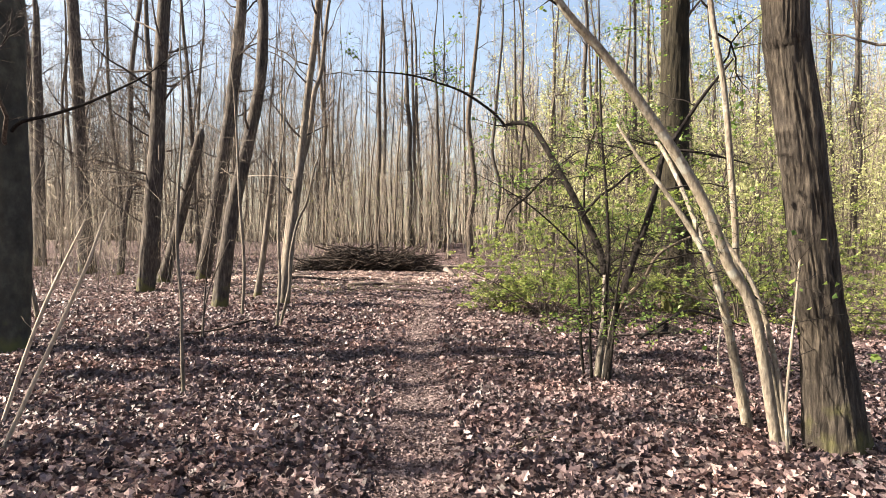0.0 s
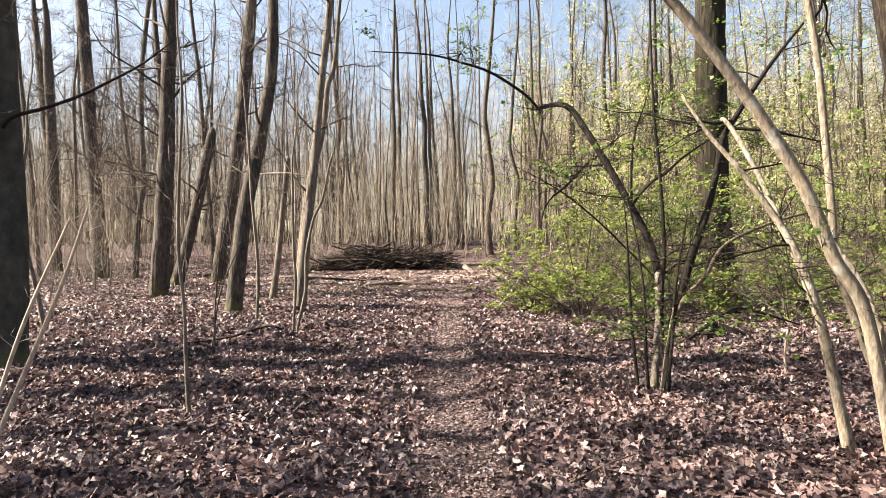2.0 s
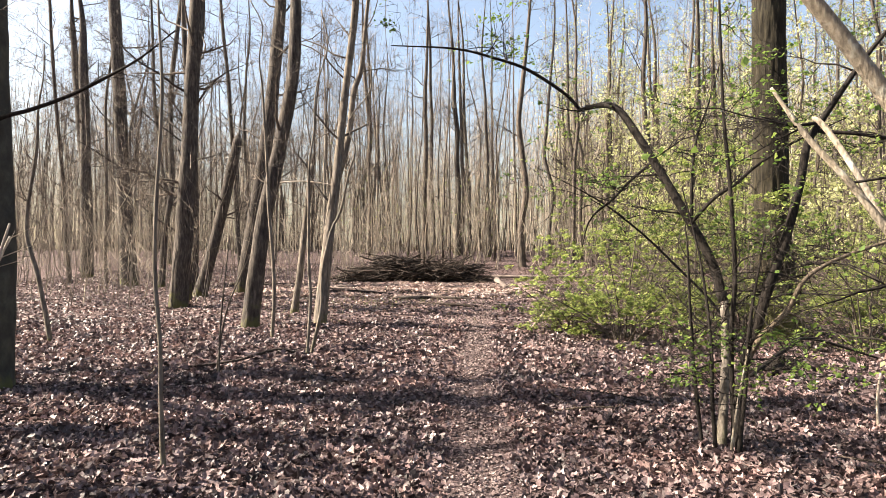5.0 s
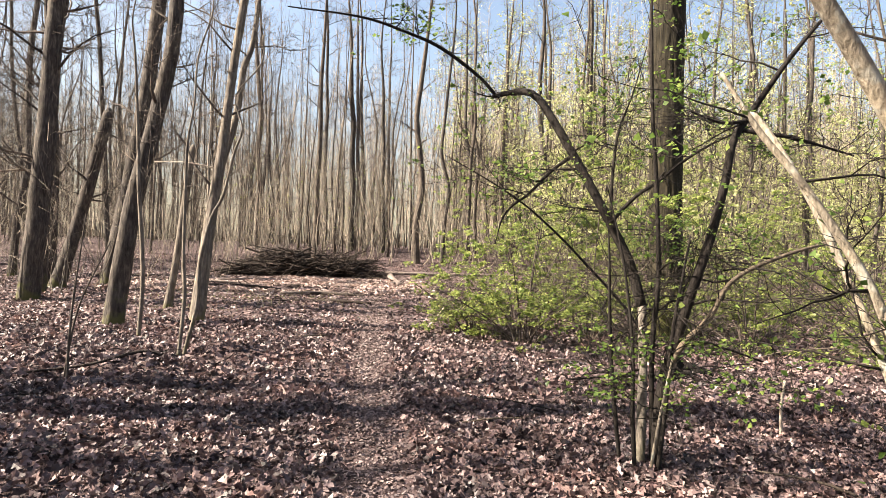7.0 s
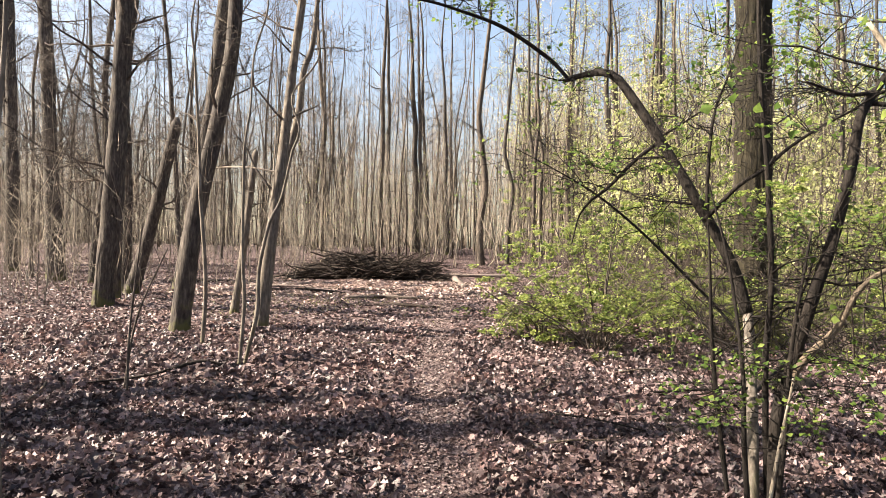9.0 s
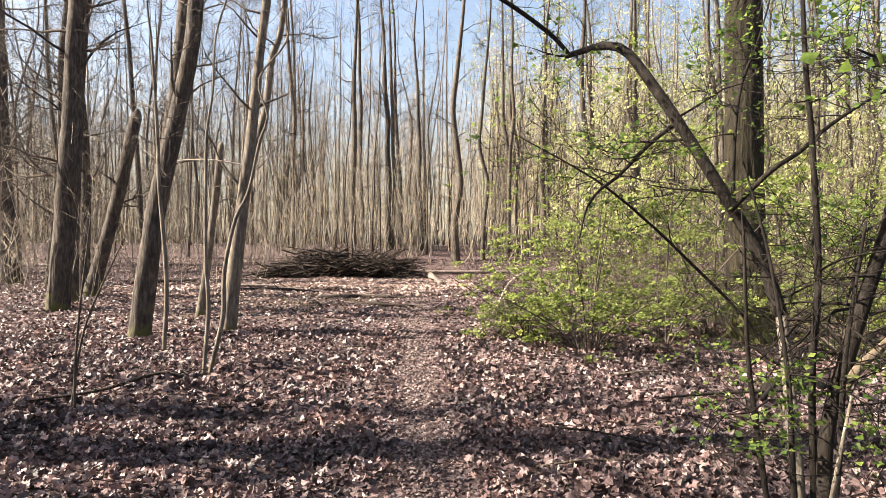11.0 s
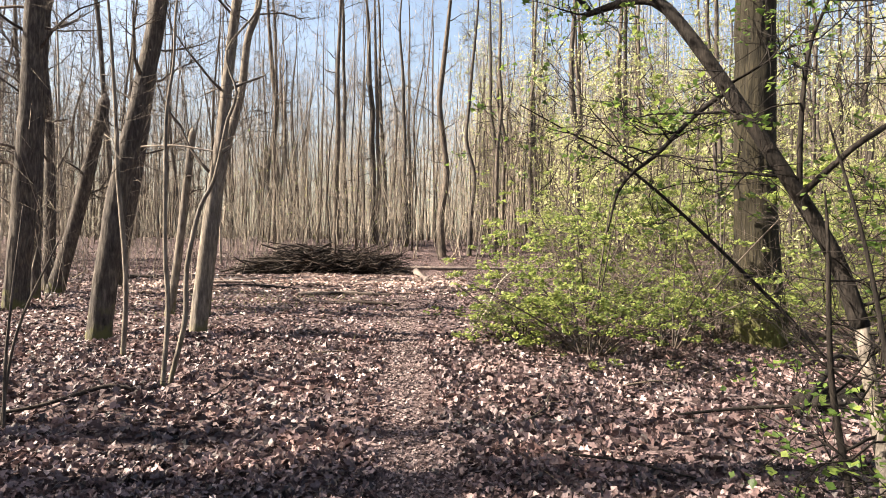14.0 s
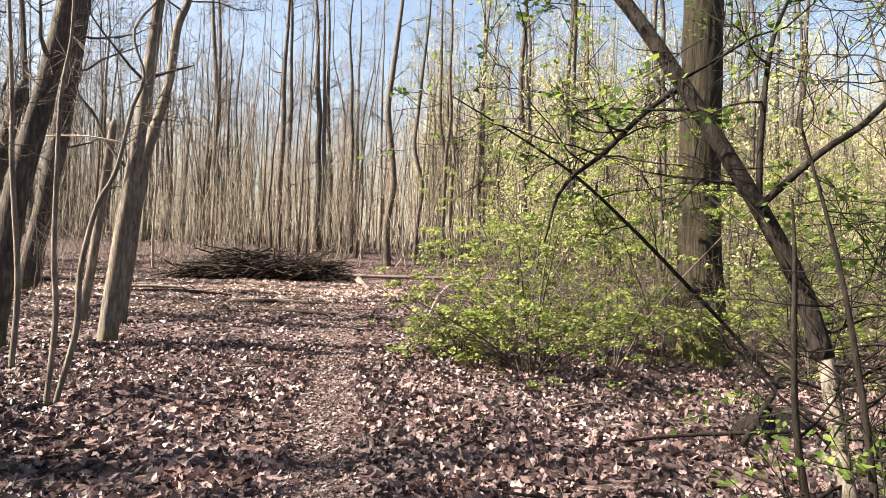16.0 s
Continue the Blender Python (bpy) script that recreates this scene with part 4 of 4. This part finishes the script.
# ---------------------------------------------------------------- brush pile and logs
def stick_mesh(name, length, radius, seed, mat):
    h = Heap()
    f = np.linspace(-0.5, 0.5, 6)
    line = np.stack([f * length, rng.normal(size=6) * length * 0.025, rng.normal(size=6) * length * 0.025, radius * (1.0 - 0.7 * (f + 0.5))], -1)
    tube(h, line, 5)
    m = 4
    k = rng.integers(1, 5, m)
    spikes(h, line[k, :3], np.stack([np.ones(m), rng.normal(size=m) * 0.7, rng.normal(size=m) * 0.7], -1), rng.uniform(0.15, 0.35, m) * length, np.full(m, radius * 0.35))
    return h.mesh(name, mat)


STICKS = [stick_mesh("branch", draw.uniform(1.6, 3.4), draw.uniform(0.02, 0.05), k, DEAD) for k in range(9)]
pile = thing("brush_pile", (-5.8, 32.6, 0), "long heap of dark dead branches on the clearing", "brush pile")


def pile_top(x):
    u = (x + 5.8) / 3.75
    return 1.3 * max(0.0, 1 - abs(u) ** 3.6) * (0.84 + 0.17 * math.sin(x * 1.7 + 0.6) + 0.12 * math.sin(x * 4.3 + 1))


for k in range(290):
    ob = new("branch", STICKS[k % 9])
    ob.parent = pile
    x = draw.uniform(-3.7, 3.7)
    d = draw.triangular(-1.3, 1.3, -0.35)
    z = pile_top(x - 5.8) * math.sqrt(max(0.0, 1 - (d / 1.5) ** 2)) * draw.uniform(0.25, 1.0) ** 0.6 + 0.03
    flip = 180 if draw.random() < 0.35 else 0
    ob.matrix_basis = pose(x * 0.86, d, z, draw.uniform(0, 360), draw.gauss(-5, 13) * (1 if flip == 0 else -1), flip + draw.gauss(0, 50))
h = Heap()
for k in range(900):
    x, d = draw.uniform(-3.7, 3.7), draw.triangular(-1.2, 1.2, 0)
    t = pile_top(x - 5.8) * math.sqrt(max(0.0, 1 - (d / 1.5) ** 2))
    z = t * draw.uniform(0.05, 0.92)
    a, p, ln = draw.gauss(0, 0.75) + (math.pi if draw.random() < 0.4 else 0), draw.gauss(0.03, 0.13), draw.uniform(0.8, 2.4)
    f = np.linspace(-0.5, 0.5, 4)
    w = np.array([math.cos(a) * math.cos(p), math.sin(a) * math.cos(p), math.sin(p)])
    tube(h, np.c_[np.array([x * 0.88 - 5.8, 32.6 + d, z + 0.04]) + f[:, None] * w * ln + rng.normal(size=(4, 3)) * 0.03, draw.uniform(0.012, 0.032) * (1 - 0.6 * (f + 0.5))], 4)
rest = part("brushwood", h, DEAD, pile, "tangled thin dead twigs")
tagged(rest, kind="stuff")


def log(name, label, rows, mat, category="log"):
    h = Heap()
    line = smooth_line([(x, y, float(lie(x, y)) + z, r) for x, y, z, r in rows], 0.12)
    o = thing(name, (rows[0][0], rows[0][1], 0), label, category)
    tube(h, line, 10, lumps(0.3, int(rng.integers(999))))
    if len(rows) > 2:
        m = max(4, int(len(line) / 4))
        k = rng.integers(1, len(line), m)
        spikes(h, line[k, :3], rng.normal(size=(m, 3)) * [1, 1, 0.5] + [0, 0, 0.3], rng.uniform(0.12, 0.5, m), line[k, 3] * 0.4)
    part("stem", h, mat, o)
    return o


FALLEN = "dead branch lying on the leaf litter"
log("log", "thin bleached log lying on the clearing", [(-2.6, 34.6, 0.08, 0.09), (1.0, 34.8, 0.08, 0.08), (4.9, 35.1, 0.08, 0.06)], WEATHERED)
log("log", "thick weathered log pointing along the path", [(-1.6, 32.6, 0.16, 0.15), (-1.4, 31.0, 0.14, 0.14), (-1.0, 27.6, 0.1, 0.11)], WEATHERED)
log("log", "dead stem lying across the clearing", [(-4.2, 23.0, 0.05, 0.06), (-3.1, 22.75, 0.05, 0.055), (-1.9, 22.4, 0.05, 0.04)], DEAD)
log("log", "dead stem lying across the clearing", [(-6.9, 26.0, 0.05, 0.07), (-4.6, 25.8, 0.06, 0.06), (-2.2, 26.3, 0.05, 0.05)], DEAD)
log("log", "dead stem lying across the clearing", [(-8.4, 24.2, 0.05, 0.07), (-6.6, 24.6, 0.06, 0.06), (-5.0, 24.4, 0.05, 0.04)], DEAD)
log("log", "pale dead stem lying on the clearing", [(-9.5, 27.6, 0.06, 0.07), (-6.2, 28.4, 0.06, 0.06), (-2.4, 28.6, 0.05, 0.05)], WEATHERED)
log("log", "dead stem lying by the brush pile", [(-13.5, 29.0, 0.08, 0.1), (-11.5, 29.3, 0.08, 0.09), (-9.0, 29.6, 0.08, 0.07)], DEAD)
for k in range(7):
    x, y, ln = draw.uniform(-9.5, -2.5), draw.uniform(19.5, 30.5), draw.uniform(1.2, 3.4)
    log("log", "grey dead stem lying on the clearing", [(x - ln / 2, y, 0.05, 0.055), (x, y + draw.gauss(0, 0.2), 0.07, 0.05), (x + ln / 2, y + draw.gauss(0, 0.5), 0.05, 0.035)], draw.choice([DEAD, DEAD, WEATHERED]))
log("fallen_branch", FALLEN, [(-4.9, 10.0, 0.03, 0.012), (-4.3, 10.25, 0.06, 0.018), (-3.75, 10.5, 0.05, 0.02), (-3.5, 10.55, 0.03, 0.014)], DEAD, "branch")
log("fallen_branch", FALLEN, [(2.6, 10.2, 0.03, 0.025), (3.3, 10.9, 0.3, 0.03), (3.9, 11.6, 0.38, 0.025), (4.9, 11.8, 0.1, 0.012)], DARK, "branch")
log("fallen_branch", FALLEN, [(1.6, 10.4, 0.06, 0.012), (2.3, 10.5, 0.1, 0.016), (3.1, 10.3, 0.12, 0.02)], DARK, "branch")
log("fallen_branch", FALLEN, [(-0.1, 15.4, 0.02, 0.02), (0.25, 16.2, 0.35, 0.022), (0.7, 17.4, 0.8, 0.02), (1.5, 18.2, 1.2, 0.012)], PALE, "branch")
for k in range(44):
    x, y, a = draw.uniform(-6, 5), draw.uniform(4, 22), draw.uniform(0, 6.3)
    if abs(x - float(path_x(y))) < 0.5:
        continue
    ln, r = draw.uniform(0.4, 1.4), draw.uniform(0.006, 0.014)
    c, s = math.cos(a) * ln, math.sin(a) * ln
    log("stick", "thin dead stick lying in the leaf litter", [(x, y, 0.03, r), (x + c * 0.5 + 0.04, y + s * 0.5, 0.06, r * 0.8), (x + c, y + s, 0.05, r * 0.5)], draw.choice([DEAD, BROWN, DARK]), "stick")


def mound(x, y, wide, high, label, mat):
    n, m = 28, 10
    a = np.arange(n) * 2 * np.pi / n
    v, t = [], []
    for k in range(m):
        f = k / (m - 1)
        rr = wide * np.cos(f * np.pi / 2) * (1 + 0.25 * np.sin(a * 3 + 1) + 0.12 * np.sin(a * 7)) + 0.005
        v.append(np.stack([x + rr * np.cos(a), y + rr * np.sin(a) * 0.7, float(lie(x, y)) - 0.05 + high * f ** 0.8 * (1 + 0.2 * np.sin(a * 2 + 3 * f) + 0.12 * np.sin(a * 9 + 5 * f))], -1))
    for k in range(m - 1):
        i = np.arange(n)
        j = (i + 1) % n
        t += [np.stack([k * n + i, k * n + j, (k + 1) * n + j], -1), np.stack([k * n + i, (k + 1) * n + j, (k + 1) * n + i], -1)]
    h = Heap()
    h.put(np.concatenate(v), np.concatenate(t))
    tagged(new("soil_mound", h.mesh("soil_mound", mat, origin=(x, y, 0))), label, "mound").location = (x, y, 0)


mound(3.2, 10.7, 0.34, 0.2, "dark rotten stump sunk in leaf litter", DARK)


# ---------------------------------------------------------------- leaf litter and grass
def strew(name, label, count, y0, y1, size, lobed, power):
    f = rng.random(count * 2)
    y = (y0 ** power + f * (y1 ** power - y0 ** power)) ** (1 / power)
    x = rng.uniform(-1, 1, count * 2) * (0.8 * y + 1.6)
    d = np.abs(x - path_x(y))
    keep = (rng.random(count * 2) < np.where(d < 0.2 + 0.05 * np.sin(y * 2.3), 0.5, 1.0)) & (x > -26) & (x < 20)
    x, y = x[keep][:count], y[keep][:count]
    bare = (np.abs(x + 5.4) < 5.8) & (y > 24.5) & (y < 32.0) & (rng.random(len(x)) < 0.65)
    x, y = x[~bare], y[~bare]
    n = len(x)
    near_path = np.abs(x - path_x(y)) < 0.3
    s = rng.uniform(*size, n) * np.where(near_path, 0.6, 1.0)
    at = np.stack([x, y, lie(x, y) + rng.uniform(0.0, 0.045, n) * np.where(near_path, 0.3, 1.0)], -1)
    h = Heap()
    blades(h, at, s, np.array([[0, 0, 1.0]]), fold=0.3, slim=0.4, lie_flat=False if lobed else True, lobed=lobed)
    tagged(new(name, h.mesh(name, LITTER, False)), label, "leaf litter", kind="stuff")


strew("leaf_litter", "deep brown and pinkish dry oak leaves", 56000, 1.9, 9.4, (0.035, 0.09), True, 2.0)
strew("leaf_litter", "curled brown dry leaves across the wood floor", 42000, 8.9, 15.5, (0.05, 0.11), True, 1.7)
strew("leaf_litter", "brown dry leaves on the far wood floor", 105000, 14.5, 40.0, (0.06, 0.115), False, 1.2)

h = Heap()
n = 9000
x, y = rng.uniform(-13, 10, n), rng.uniform(-5, 3.5, n)
keep = (y < 2.0) | (np.abs(x) > 0.8 * y + 1.6)
x, y = x[keep], y[keep]
blades(h, np.stack([x, y, lie(x, y) + rng.uniform(0.0, 0.04, len(x))], -1), rng.uniform(0.06, 0.12, len(x)), np.array([[0, 0, 1.0]]), fold=0.3, slim=0.42, lie_flat=True)
tagged(new("leaf_litter", h.mesh("leaf_litter", LITTER, False)), "brown dry leaves where the walk begins", "leaf litter", kind="stuff")

h = Heap()
n = 16000
y = rng.uniform(1.8 ** 0.6, 30.0 ** 0.6, n) ** (1 / 0.6)
x = path_x(y) + rng.normal(size=n) * 0.14
blades(h, np.stack([x, y, lie(x, y) + rng.uniform(0.004, 0.02, n)], -1), rng.uniform(0.015, 0.04, n) * (0.7 + y * 0.05), np.array([[0, 0, 1.0]]), fold=0.25, slim=0.4, lie_flat=True)
tagged(new("path_crumbs", h.mesh("path_crumbs", TRODDEN, False)), "pale trodden leaf crumbs along the narrow path", "leaf litter", kind="stuff")

h = Heap()
n = 30000
x, y = rng.normal(-4.8, 2.8, n), rng.uniform(22.5, 31.8, n)
keep = (x < 0.4) & (x > -12.5) & (vnoise(x * 0.4 + 50, y * 1.3 + 50, 4096, 5) > 0.62 - 0.055 * (y - 22.5))
x, y = x[keep], y[keep]
blades(h, np.stack([x, y, lie(x, y) + rng.uniform(0.02, 0.07, len(x))], -1), rng.uniform(0.1, 0.24, len(x)), np.array([[0, 0, 1.0]]), fold=0.25, slim=0.24, lie_flat=True)
tagged(new("wood_chips", h.mesh("wood_chips", CHIPS, False)), "pinkish chips and straw on the clearing, sunlight put into their colour", "wood chips", kind="stuff")

h = Heap()
n = 1200
x, y = rng.normal(-5.0, 1.8, n), rng.normal(21.0, 2.2, n)
base = np.stack([x, y, lie(x, y)], -1)
spikes(h, base, rng.normal(size=(n, 3)) * 0.5 + [0, 0, 1], rng.uniform(0.05, 0.16, n), np.full(n, 0.004))
tagged(new("grass", h.mesh("grass", GRASS)), "thin pale-green grass on the clearing", "grass", kind="stuff")

h = Heap()
n = 16000
x, y = rng.uniform(2.2, 22, n), rng.uniform(13.0, 33, n)
keep = vnoise(x * 0.8 + 20, y * 0.8 + 20, 4096, 9) > 0.45
x, y = x[keep], y[keep]
blades(h, np.stack([x, y, lie(x, y) + rng.uniform(0.03, 0.4, len(x)) ** 1.3], -1), rng.uniform(0.04, 0.1, len(x)), np.array([[0, 0, 2.0]]))
tagged(new("undergrowth", h.mesh("undergrowth", GREEN, False)), "low yellow-green seedlings under the shrubs", "undergrowth", kind="stuff")
